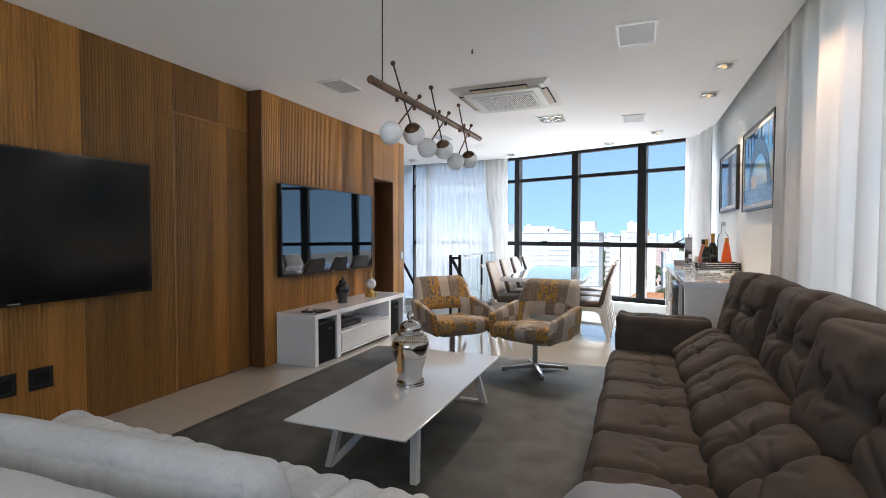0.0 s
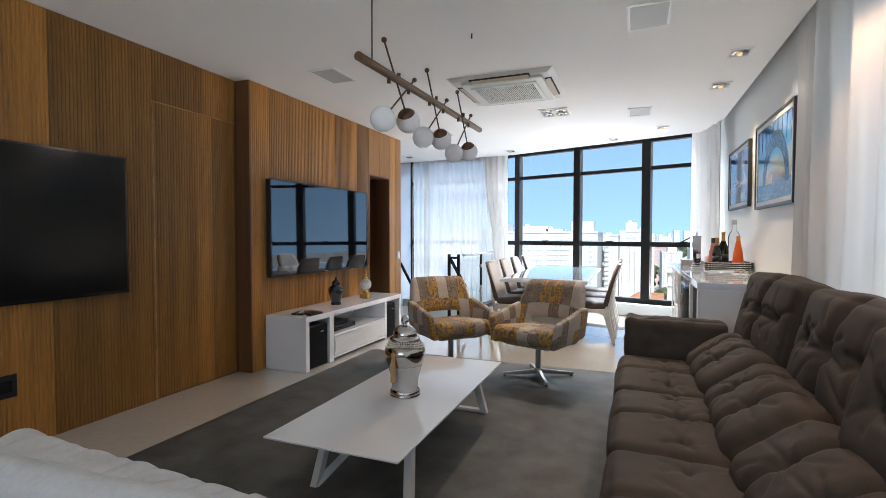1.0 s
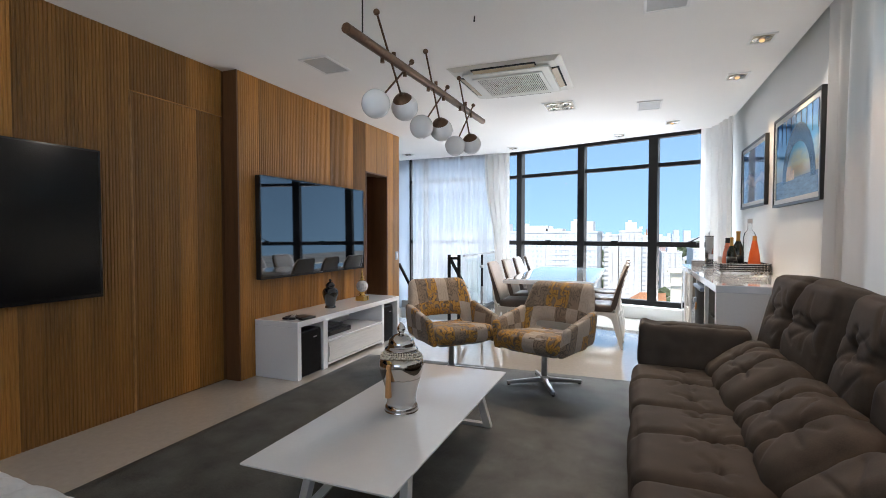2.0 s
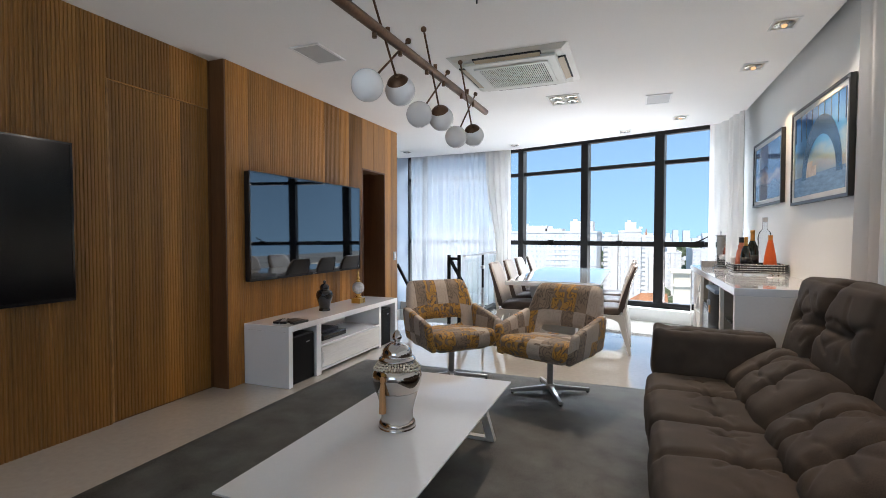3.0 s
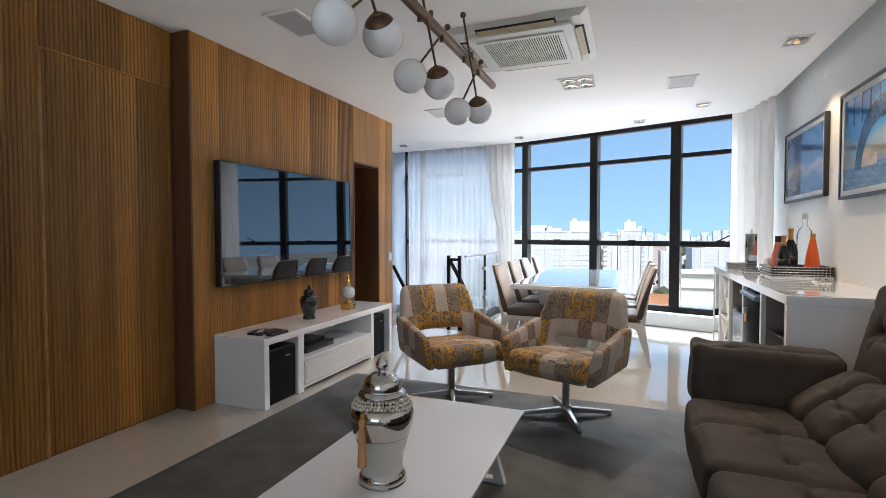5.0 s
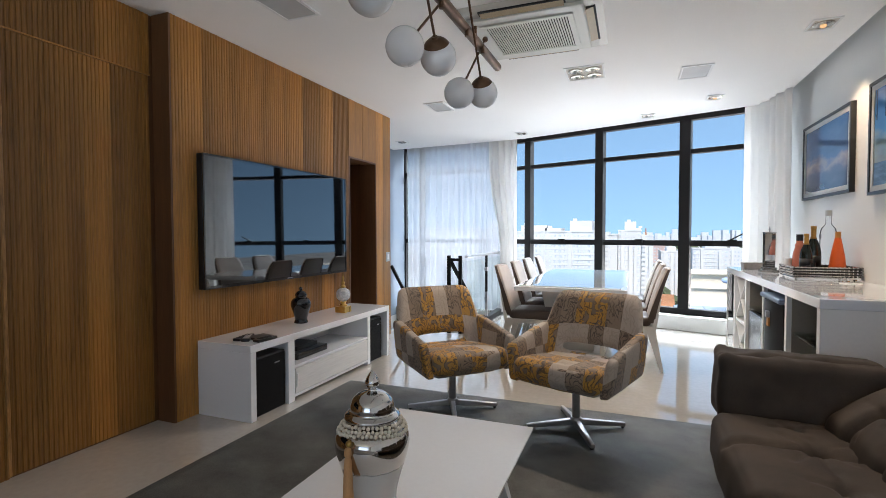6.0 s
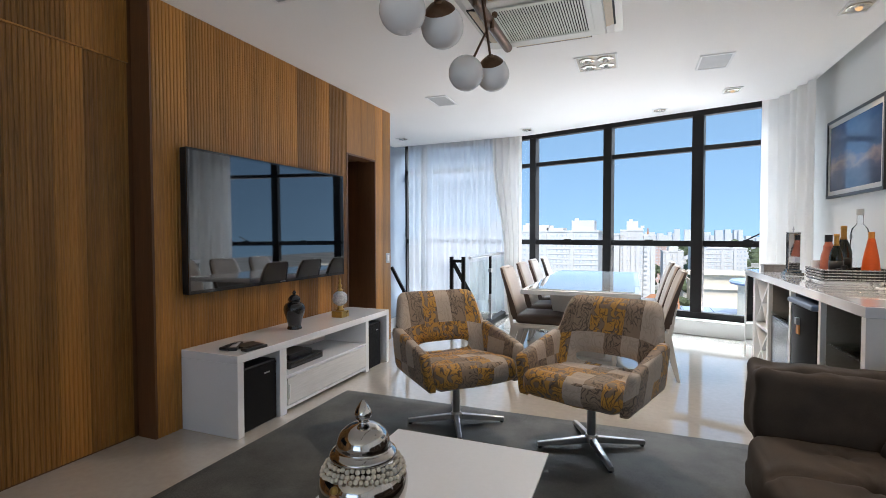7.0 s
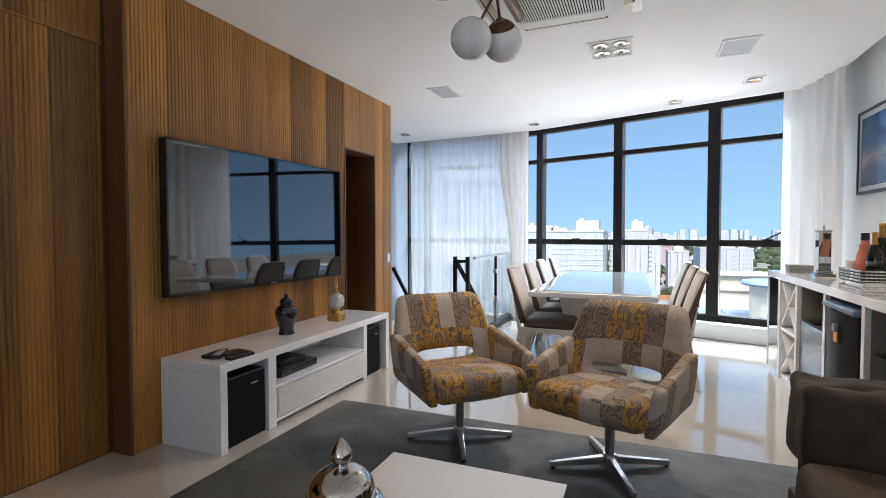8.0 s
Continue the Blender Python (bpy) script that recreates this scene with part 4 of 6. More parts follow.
for sx in (-1, 1):
    bm = bmesh.new()
    fx, fy = sx * 0.258, -0.545
    bar((fx, fy, 0.0), (sx * 0.222, -0.45, 0.338), 0.036, 0.045, bm, up=(0, 1, 0))
    bar((fx, fy, 0.014), (sx * 0.03, -0.05, 0.338), 0.036, 0.040, bm, up=(0, 1, 0))
    part("leg", bm, M_LACQUER, ct)
    bm = bmesh.new()
    bar((sx * 0.25, 0.712, 0.0), (sx * 0.168, 0.668, 0.338), 0.045, 0.040, bm, up=(0, 1, 0))
    bar((sx * 0.25, 0.712, 0.021), (sx * 0.02, 0.712, 0.021), 0.042, 0.042, bm, up=(0, 1, 0))
    bar((sx * 0.03, 0.708, 0.03), (sx * 0.15, 0.668, 0.338), 0.04, 0.036, bm, up=(0, 1, 0))
    part("leg", bm, M_LACQUER, ct)

urn = thing("lidded_urn", "mirror-glazed lidded urn with pearl strings and tassel", "urn", at=(-1.283, 2.612, 0.360))
URN = [(0.0, 0.0), (0.080, 0.0), (0.086, 0.010), (0.084, 0.026), (0.074, 0.048), (0.077, 0.090), (0.093, 0.150), (0.109, 0.202), (0.115, 0.240), (0.109, 0.268), (0.090, 0.291), (0.074, 0.301), (0.070, 0.309)]
part("body", lathe(smooth_profile(URN, 5) + [(0.0, 0.309)], 48), M_GLAZE, urn, smooth=True, auto=60)
LID = [(0.080, 0.3095), (0.086, 0.315), (0.085, 0.322), (0.076, 0.329), (0.069, 0.334), (0.068, 0.350), (0.060, 0.370), (0.040, 0.387), (0.018, 0.394), (0.012, 0.398), (0.014, 0.404), (0.021, 0.412), (0.022, 0.424), (0.014, 0.440), (0.005, 0.452), (0.0, 0.455)]
part("lid", lathe(smooth_profile(LID, 5), 40), M_CHROME, urn, "chrome domed lid with a pointed knob", smooth=True, auto=60)
for ring_r, ring_z, n_b, rb, sag in ((0.087, 0.304, 42, 0.0062, 0.004), (0.097, 0.294, 48, 0.0064, 0.005), (0.105, 0.284, 52, 0.0062, 0.008)):
    bm = bmesh.new()
    for i in range(n_b):
        a = 2 * math.pi * i / n_b
        ball(rb * (0.85 + 0.3 * ((i * 7) % 5) / 5), (ring_r * math.cos(a), ring_r * math.sin(a), ring_z - sag * math.sin(a * 2 + 1) + 0.002 * math.sin(i * 2.7)), 8, 6, 1.0, bm)
    part("pearl_string", bm, M_PEARL, urn, smooth=True)
ta = math.radians(264)
tx, ty = 0.121 * math.cos(ta), 0.121 * math.sin(ta)
tassel = part("tassel", lathe(smooth_profile([(0.004, 0.262), (0.010, 0.255), (0.011, 0.240), (0.008, 0.234), (0.011, 0.220), (0.014, 0.160), (0.016, 0.105), (0.015, 0.100)], 3), 14, None, tx, ty), M_TASSEL, urn, "peach silk tassel", smooth=True)
part("tassel_bead", ball(0.010, (tx * 0.96, ty * 0.96, 0.271), 12, 8), M_GOLD, tassel, smooth=True)


# short pulls in the cloth round a sewn tuft
def pulls(rng, x, y, count=6, reach=0.12):
    rows = []
    for i in range(count):
        a = 2 * math.pi * (i + rng.uniform(-0.3, 0.3)) / count
        e = reach * rng.uniform(0.55, 1.25)
        rows.append((x, y, x + e * math.cos(a), y + e * math.sin(a), rng.uniform(0.006, 0.012), rng.uniform(0.010, 0.016)))
    return tuple(rows)


# brown sofa: front towards -x
def brown_sofa():
    s = thing("sofa", "long tufted taupe-brown suede sofa with loose cushions", "sofa")
    rng = random.Random(23)
    part("base", box(-0.13, 0.92, 1.40, 4.20, 0.03, 0.17, 0.02), M_BROWN, s)
    for i in range(3):
        yc = 3.535 - 0.835 * i
        bend = rng.uniform(-0.03, 0.03)
        bm = cushion(0.66, 0.83, 0.235, r=0.055, bulge=0.028, creases=((-0.33, 0.02 + bend, -0.02, 0.0, 0.026, 0.024), (-0.02, 0.0, 0.33, -0.03 - bend, 0.030, 0.024)) + pulls(rng, -0.02, 0.0, 8, 0.16) + pulls(rng, -0.04, 0.27, 5, 0.10) + pulls(rng, -0.03, -0.28, 5, 0.10),
                     dents=((-0.02, 0.0, 0.034, 0.04), (-0.04, 0.27, 0.014, 0.035), (-0.03, -0.28, 0.014, 0.035)), wrinkle=0.006, n=56, seed=i * 3.1)
        part("seat_cushion", moved(bm, pose(0.155, yc, 0.262, 0, 1.5, 0)), M_BROWN, s, smooth=True)
        bm = cushion(0.44, 0.83, 0.25, r=0.11, bulge=0.03, creases=((-0.25, 0.14, 0.25, 0.12 + bend, 0.044, 0.024), (-0.25, -0.13, 0.25, -0.15 + bend, 0.044, 0.024)) + pulls(rng, 0.0, 0.13, 7, 0.17) + pulls(rng, 0.0, -0.14, 7, 0.17),
                     dents=((0.0, 0.13, 0.03, 0.035), (0.0, -0.14, 0.03, 0.035)), wrinkle=0.008, n=56, seed=i * 5.2)
        part("lumbar_roll", moved(bm, pose(0.47, yc, 0.425, 0, -36, (1, -2, 2)[i])), M_BROWN, s, smooth=True)
        bm = cushion(0.52, (0.86, 0.86, 0.90)[i], 0.23, r=0.055, bulge=0.045, creases=((-0.28, 0.02 + bend, 0.02, 0.0, 0.056, 0.036), (0.02, 0.0, 0.28, -0.03, 0.060, 0.038), (0.02, -0.30, 0.02, 0.28, 0.016, 0.05)) + pulls(rng, 0.02, 0.0, 11, 0.26) + pulls(rng, 0.03, 0.27, 6, 0.14) + pulls(rng, 0.03, -0.27, 6, 0.14),
                     dents=((0.02, 0.0, 0.034, 0.045), (0.03, 0.27, 0.018, 0.04), (0.03, -0.27, 0.018, 0.04)), wrinkle=0.006, n=64, seed=i * 7.7 + 1)
        part("back_cushion", moved(bm, pose((0.755, 0.79, 0.735)[i], (3.62, 2.60, 1.67)[i], (0.742, 0.735, 0.715)[i], 0, -(77, 76, 75)[i], (4, 1, 7)[i])), M_BROWN, s, smooth=True)
    bm = cushion(0.67, 0.27, 0.33, r=0.036, bulge=0.010, creases=((-0.3, -0.03, 0.3, -0.03, 0.014, 0.02),), dents=((-0.14, -0.03, 0.03, 0.03), (0.12, -0.03, 0.03, 0.03), (-0.31, -0.11, -0.022, 0.05), (-0.31, 0.11, -0.018, 0.05), (-0.24, 0.02, 0.014, 0.07)) , wrinkle=0.011, n=60, seed=9.3)
    part("armrest", moved(bm, pose(0.205, 4.085, 0.475, 0, 0, -2)), M_BROWN, s, smooth=True)
    part("arm_base", box(-0.10, 0.90, 3.97, 4.20, 0.17, 0.33, 0.03), M_BROWN, s)
    part("back_frame", box(0.80, 0.93, 1.40, 4.20, 0.17, 0.62, 0.03), M_BROWN, s)
    return s


brown_sofa()
pil = thing("throw_pillow", "pale blue-grey cotton pillow on the brown sofa", "pillow", at=(0.0, 1.36, 0.445))
part("cover", moved(cushion(0.36, 0.32, 0.15, r=0.07, bulge=0.035, wrinkle=0.010, n=20, seed=4.4), pose(0, 0, 0, 0, 0, 12)), M_GREYPIL, pil, smooth=True)


# pale sofa, its back to the near end
def pale_sofa():
    s = thing("sofa", "pale grey linen sofa with crumpled seat cushion", "sofa")
    part("base", box(-2.33, -0.33, 0.15, 1.22, 0.04, 0.24, 0.03), M_PALE, s)
    creases = [(-0.98 + 0.075 * i + 0.02 * math.sin(i * 2.3), 0.36, -1.02 + 0.075 * i + 0.05 * math.sin(i * 1.7), 0.12 + 0.10 * math.sin(i * 1.1), 0.026 + 0.010 * math.sin(i * 3.1), 0.016) for i in range(27)]
    creases += [(-1.0, 0.15, -0.2, 0.12, 0.030, 0.018), (-0.2, 0.12, 1.0, 0.14, 0.026, 0.018), (-0.74, 0.14, -0.60, -0.12, 0.026, 0.020), (-0.30, 0.12, -0.42, -0.10, 0.022, 0.020), (-0.30, 0.12, -0.12, 0.34, 0.022, 0.020), (0.35, 0.13, 0.42, -0.1, 0.022, 0.020), (-0.90, -0.02, -0.30, 0.10, 0.020, 0.03)]
    bm = cushion(2.0, 0.78, 0.25, r=0.085, bulge=0.012, creases=creases, dents=((-0.90, 0.27, -0.040, 0.09), (-0.45, 0.02, -0.02, 0.12)), wrinkle=0.012, n=136, seed=2.2)
    part("seat_cushion", moved(bm, pose(-1.32, 0.945, 0.368, 0, 0, -1.5)), M_PALE, s, smooth=True)
    bm = cushion(1.44, 0.35, 0.16, r=0.065, bulge=0.02, creases=tuple((-0.70 + 0.115 * i + 0.02 * math.sin(i * 2.1), -0.16 + 0.05 * math.sin(i), -0.67 + 0.115 * i + 0.05 * math.sin(i * 1.3), 0.17, 0.012 + 0.006 * math.sin(i * 1.9), 0.016) for i in range(13)) + ((-0.7, 0.05, 0.1, 0.02, 0.012, 0.02), (0.62, -0.15, 0.66, 0.16, 0.012, 0.016), (0.52, 0.10, 0.70, 0.13, 0.010, 0.014)), wrinkle=0.011, n=90, seed=6.1)
    part("back_cushion", moved(bm, pose(-1.60, 0.925, 0.50, 110, 0, 4)), M_PALE, s, smooth=True)
    bm = cushion(1.98, 0.36, 0.46, r=0.10, bulge=0.015, wrinkle=0.006, n=30, seed=7.4)
    part("backrest", moved(bm, pose(-1.33, 0.55, 0.445, 0, 0, 1.5)), M_PALE, s, smooth=True)
    return s


pale_sofa()


# padded back with a rounded slot above the seat
def chair_back():
    ring, n = [], 72
    corners = [(0.322, 0.40), (0.338, 0.55), (0.284, 0.822), (-0.284, 0.822), (-0.338, 0.55), (-0.322, 0.40), (-0.29, 0.335), (0.29, 0.335)]
    cz = 0.462
    for i in range(n):
        a = 2 * math.pi * i / n
        c, q = math.cos(a), math.sin(a)
        slot = Vector((math.copysign(abs(c) ** 0.5, c) * 0.190, cz + math.copysign(abs(q) ** 0.6, q) * 0.030))
        d = Vector((c * 0.85, q))
        best = 1.0
        for (x0, z0), (x1, z1) in zip(corners, corners[1:] + corners[:1]):
            ex, ez = x1 - x0, z1 - z0
            det = d.x * ez - d.y * ex
            if abs(det) < 1e-9:
                continue
            k = (x0 * ez - (z0 - cz) * ex) / det
            f = (x0 * d.y - (z0 - cz) * d.x) / det
            if k > 0 and -1e-6 <= f <= 1 + 1e-6:
                best = min(best, k)
        ring.append((slot, d, best))
    reach = [e[2] for e in ring]
    for _ in range(1):
        reach = [0.25 * reach[i - 1] + 0.5 * reach[i] + 0.25 * reach[(i + 1) % n] for i in range(n)]
    bm = bmesh.new()
    loops = []
    m = 9
    for i, (slot, d, _) in enumerate(ring):
        edge = Vector((d.x * reach[i], cz + d.y * reach[i]))
        row = []
        for side in (-1, 1):
            for j in range(m):
                r = j / (m - 1) if side < 0 else 1 - j / (m - 1)
                p = slot.lerp(edge, r)
                th = 0.036 * (1 - abs(2 * r - 1) ** 5) ** 0.5 + 0.002
                u = p.x / 0.34
                lean = 0.185 + 0.17 * max(0.0, (p.y - 0.40) / 0.435) - 0.055 * abs(u) ** 3 * (1 - 0.5 * (p.y - 0.34) / 0.5)
                row.append(bm.verts.new((p.x, lean + side * th, p.y)))
        loops.append(row)
    for i in range(n):
        a, b = loops[i], loops[(i + 1) % n]
        for j in range(2 * m):
            k = (j + 1) % (2 * m)
            bm.faces.new((a[j], a[k], b[k], b[j]))
    bmesh.ops.recalc_face_normals(bm, faces=bm.faces)
    return bm


def padded(lower, upper, seed=0.0):
    """An upholstered panel between four lower and four upper corners: inner front, outer front, outer back, inner back."""
    bm = cushion(0.07, 0.52, 0.24, r=0.022, bulge=0.005, wrinkle=0.0035, n=24, seed=seed)
    lo, hi = [Vector(q) for q in lower], [Vector(q) for q in upper]
    for v in bm.verts:
        u, w, k = v.co.x / 0.07 + 0.5, v.co.y / 0.52 + 0.5, v.co.z / 0.24 + 0.5
        a = lo[0].lerp(lo[1], u).lerp(lo[3].lerp(lo[2], u), w)
        b = hi[0].lerp(hi[1], u).lerp(hi[3].lerp(hi[2], u), w)
        v.co = a.lerp(b, k)
    return bm


# swivel armchairs: front towards -y
def armchair(at, rz, base_turn, cloth):
    c = thing("armchair", "swivel armchair in ochre and taupe floral patchwork cloth", "armchair", "swivel armchairs", at=at, rz=rz)
    seat = cushion(0.55, 0.58, 0.14, r=0.05, bulge=0.024, creases=((-0.2, -0.18, 0.05, -0.22, 0.010, 0.03), (0.0, 0.05, 0.22, -0.06, 0.010, 0.03), (-0.24, 0.10, -0.05, 0.02, 0.008, 0.025)), wrinkle=0.007, n=30, seed=1.0 + rz, sag=0.016)
    part("seat", moved(seat, pose(0, -0.03, 0.372, -6, 0, 0)), cloth, c, smooth=True)
    part("backrest", chair_back(), cloth, c, smooth=True)
    for sx in (-1, 1):
        lower = [(sx * 0.252, -0.280, 0.308), (sx * 0.312, -0.290, 0.316), (sx * 0.342, 0.22, 0.350), (sx * 0.275, 0.20, 0.335)]
        upper = [(sx * 0.288, -0.262, 0.528), (sx * 0.350, -0.272, 0.526), (sx * 0.362, 0.245, 0.612), (sx * 0.292, 0.215, 0.612)]
        part("armrest", padded(lower, upper, seed=sx * 3.0 + rz), M_PATCH_SIDE, c, smooth=True)
    part("shell", hexa([(-0.20, -0.20, 0.285), (0.20, -0.20, 0.285), (0.20, 0.16, 0.285), (-0.20, 0.16, 0.285), (-0.285, -0.29, 0.345), (0.285, -0.29, 0.345), (0.30, 0.20, 0.345), (-0.30, 0.20, 0.345)], 0.02, 3), cloth, c, smooth=True)
    part("column", tube((0, 0, 0.055), (0, 0, 0.30), 0.024, 0.026, 20), M_STEEL, c, "brushed steel column", smooth=True, auto=40)
    b = part("star_base", lathe([(0.0, 0.035), (0.038, 0.035), (0.038, 0.065), (0.03, 0.075), (0.0, 0.078)], 20), M_STEEL, c, "four-armed steel base", smooth=True, auto=40)
    for i in range(4):
        a = radians(base_turn - rz + 90 * i)
        d = Vector((math.cos(a), math.sin(a), 0))
        arm = hexa([(0.02, -0.020, 0.030), (0.31, -0.014, 0.012), (0.31, 0.014, 0.012), (0.02, 0.020, 0.030), (0.02, -0.016, 0.066), (0.31, -0.011, 0.036), (0.31, 0.011, 0.036), (0.02, 0.016, 0.066)], 0.004, 2)
        part("foot_arm", moved(arm, Matrix.Rotation(a, 4, "Z")), M_STEEL, b)
        part("glide", tube((d.x * 0.295, d.y * 0.295, 0.0), (d.x * 0.295, d.y * 0.295, 0.014), 0.011), M_BLACK, b)
    return c


armchair((-1.69, 4.44, 0.021), 46, 24, M_PATCH_A)
armchair((-0.85, 4.39, 0.021), -19, 23, M_PATCH_B)


# ---- hanging lamp ----
def chandelier():
    c = thing("chandelier", "bronze bar pendant lamp with six opal glass globes", "pendant lamp", at=(-1.125, 1.85, 0))
    z_at = lambda q: 1.982 + 0.055 * q / 1.74
    part("bar", tube((0.010, 0.0, z_at(0)), (-0.020, 1.74, z_at(1.74)), 0.0185, None, 20), M_BRONZE, c, smooth=True, auto=40)
    part("cable", tube((0.01, 0.11, z_at(0.1)), (0.012, 0.11, 2.66), 0.003, None, 8), M_BLACK, c, "thin black cable")
    part("ceiling_hook", tube((-0.015, 1.53, 2.625), (-0.013, 1.53, 2.66), 0.006, 0.004, 8), M_BLACK, c)
    CAPPED = ((-0.020, 0.524, 1.838), (-0.019, 0.972, 1.826), (0.004, 1.415, 1.824))
    BARE = ((-0.062, 0.335, 1.811), (-0.070, 0.822, 1.816), (-0.057, 1.290, 1.798))
    for k in range(3):
        oy = 0.468 * k
        zb = z_at(0.35 + oy)
        for (y0, zt, spot, capped, xr) in ((0.185, 0.118, CAPPED[k], True, 0.027), (0.615, 0.078, BARE[k], False, -0.027)):
            top = Vector((xr, y0 + oy, zb + zt))
            glb = Vector(spot)
            d = (top - glb).normalized()
            rod = part("rod", tube(glb + d * 0.062, top, 0.0045, None, 10), M_BRONZE, c, smooth=True, auto=40)
            part("end_ball", ball(0.0125, top, 14, 10), M_BRONZE, rod, smooth=True)
            g = part("globe", ball(0.060, glb, 28, 20), M_OPAL, c, "white opal glass globe", smooth=True)
            cap = bmesh.new()
            prof = [(0.0, 0.072), (0.010, 0.072), (0.012, 0.066), (0.024, 0.0625), (0.036, 0.053), (0.043, 0.044), (0.040, 0.043)]
            lathe(prof, 24, cap)
            if capped:
                part("cap", moved(cap, Matrix.Translation(glb) @ d.to_track_quat("Z", "Y").to_matrix().to_4x4()), M_BRONZE, g, smooth=True, auto=40)
            else:
                cap.free()
        for q, side in ((0.40, 1), (0.505, -1), (0.30, -1)):
            yy = q + oy - 0.02
            part("clamp_screw", tube((0.0, yy, z_at(yy)), (0.0, yy, z_at(yy) + side * 0.036), 0.007, 0.009, 10), M_BRONZE, c)
    return c


chandelier()


# ---- ceiling fittings ----
def cassette():
    c = thing("air_conditioner", "white ceiling cassette air conditioner with louvred grille", "air conditioner", at=(-1.19, 4.70, 2.66))
    part("panel", hexa([(-0.42, -0.42, -0.028), (0.42, -0.42, -0.028), (0.42, 0.42, -0.028), (-0.42, 0.42, -0.028), (-0.475, -0.475, -0.001), (0.475, -0.475, -0.001), (0.475, 0.475, -0.001), (-0.475, 0.475, -0.001)], 0.004, 2), M_GRILLE, c)
    part("body", box(-0.37, 0.37, -0.37, 0.37, -0.052, -0.028, 0.012, 3), M_GRILLE, c)
    for i in range(4):
        m = Matrix.Rotation(radians(90 * i), 4, "Z")
        # black box drawn for the shade inside the air slot
        slot = part("air_slot", moved(box(-0.27, 0.27, 0.375, 0.432, -0.034, -0.020, 0.004), m), M_SHADOW, c)
        part("flap", moved(hexa([(-0.26, 0.372, -0.046), (0.26, 0.372, -0.046), (0.26, 0.420, -0.034), (-0.26, 0.420, -0.034), (-0.26, 0.372, -0.042), (0.26, 0.372, -0.042), (0.26, 0.420, -0.030), (-0.26, 0.420, -0.030)]), m), M_CREAMPLASTIC, slot, "yellowed plastic flap")
    # black sheet drawn for the shade behind the slats
    part("grille_backing", box(-0.275, 0.275, -0.255, 0.255, -0.054, -0.050), M_SHADOW, c)
    slat = None
    for i in range(34):
        x = -0.268 + 0.536 * i / 33
        bm = box(-0.0042, 0.0042, -0.25, 0.25, -0.060, -0.0545)
        if slat is None:
            slat = part("slat", bm, M_GRILLE, c)
            slat.location = (x, 0, 0)
        else:
            bm.free()
            again(slat, c, pose(x, 0, 0))
    part("grille_frame", boxes((-0.30, 0.30, -0.28, -0.25, -0.062, -0.052), (-0.30, 0.30, 0.25, 0.28, -0.062, -0.052), (-0.30, -0.272, -0.25, 0.25, -0.062, -0.052), (0.272, 0.30, -0.25, 0.25, -0.062, -0.052)), M_GRILLE, c)
    return c


cassette()


def ceiling_vent(cx, cy, w, d):
    v = thing("ceiling_vent", "flat rectangular grille set in the white ceiling", "ceiling vent", "ceiling vents", at=(cx, cy, 2.66))
    part("frame", boxes((-w / 2, w / 2, -d / 2, -d / 2 + 0.018, -0.010, 0), (-w / 2, w / 2, d / 2 - 0.018, d / 2, -0.010, 0), (-w / 2, -w / 2 + 0.018, -d / 2 + 0.018, d / 2 - 0.018, -0.010, 0), (w / 2 - 0.018, w / 2, -d / 2 + 0.018, d / 2 - 0.018, -0.010, 0)), M_SATIN, v)
    part("grille", box(-w / 2 + 0.018, w / 2 - 0.018, -d / 2 + 0.018, d / 2 - 0.018, -0.006, 0), M_VENT, v)
    return v


for cx, cy, w, d in ((-0.005, 3.53, 0.26, 0.38), (-0.03, 6.10, 0.25, 0.37), (-2.55, 3.78, 0.26, 0.37), (-2.55, 6.36, 0.23, 0.37)):
    ceiling_vent(cx, cy, w, d)


def downlight(cx, cy, w, d, nx=1, ny=1, glow=0.0):
    s = thing("downlight", "recessed square downlight with a metal reflector" if nx == 1 else "recessed downlight with four metal reflectors", "downlight", "recessed downlights", at=(cx, cy, 2.66))
    part("frame", boxes((-w / 2, w / 2, -d / 2, -d / 2 + 0.015, -0.008, 0), (-w / 2, w / 2, d / 2 - 0.015, d / 2, -0.008, 0), (-w / 2, -w / 2 + 0.015, -d / 2 + 0.015, d / 2 - 0.015, -0.008, 0), (w / 2 - 0.015, w / 2, -d / 2 + 0.015, d / 2 - 0.015, -0.008, 0)), M_SATIN, s)
    part("plate", box(-w / 2 + 0.015, w / 2 - 0.015, -d / 2 + 0.015, d / 2 - 0.015, -0.003, 0), M_LABEL, s)
    r = 0.36 * min(w / nx, d / ny)
    for i in range(nx):
        for j in range(ny):
            px, py = (i - (nx - 1) / 2) * (w - 0.04) / nx, (j - (ny - 1) / 2) * (d - 0.04) / ny
            bm = lathe([(r, -0.012), (r * 1.06, -0.010), (r * 1.06, -0.003), (r * 0.9, -0.003), (r * 0.5, -0.0035), (0.0, -0.004)], 24, None, px, py)
            q = part("reflector", bm, M_REFLECTOR, s, smooth=True, auto=40)
            part("bulb", ball(r * 0.34, (px, py, -0.010), 12, 8), M_WARMBULB if glow else M_VENT, q, smooth=True)
    return s


def bulb_mat():
    m, n, l, out = node_mat("warm_lamp")
    e = n.new("ShaderNodeEmission")
    e.inputs["Color"].default_value, e.inputs["Strength"].default_value = (1.0, 0.62, 0.30, 1), 0.28
    l.new(e.outputs[0], out.inputs["Surface"])
    return m


M_WARMBULB = bulb_mat()
downlight(-0.935, 5.78, 0.33, 0.37, 2, 2)
downlight(0.66, 4.46, 0.16, 0.19, 1, 1, 1.0)
downlight(0.66, 5.34, 0.17, 0.20, 1, 1, 1.0)
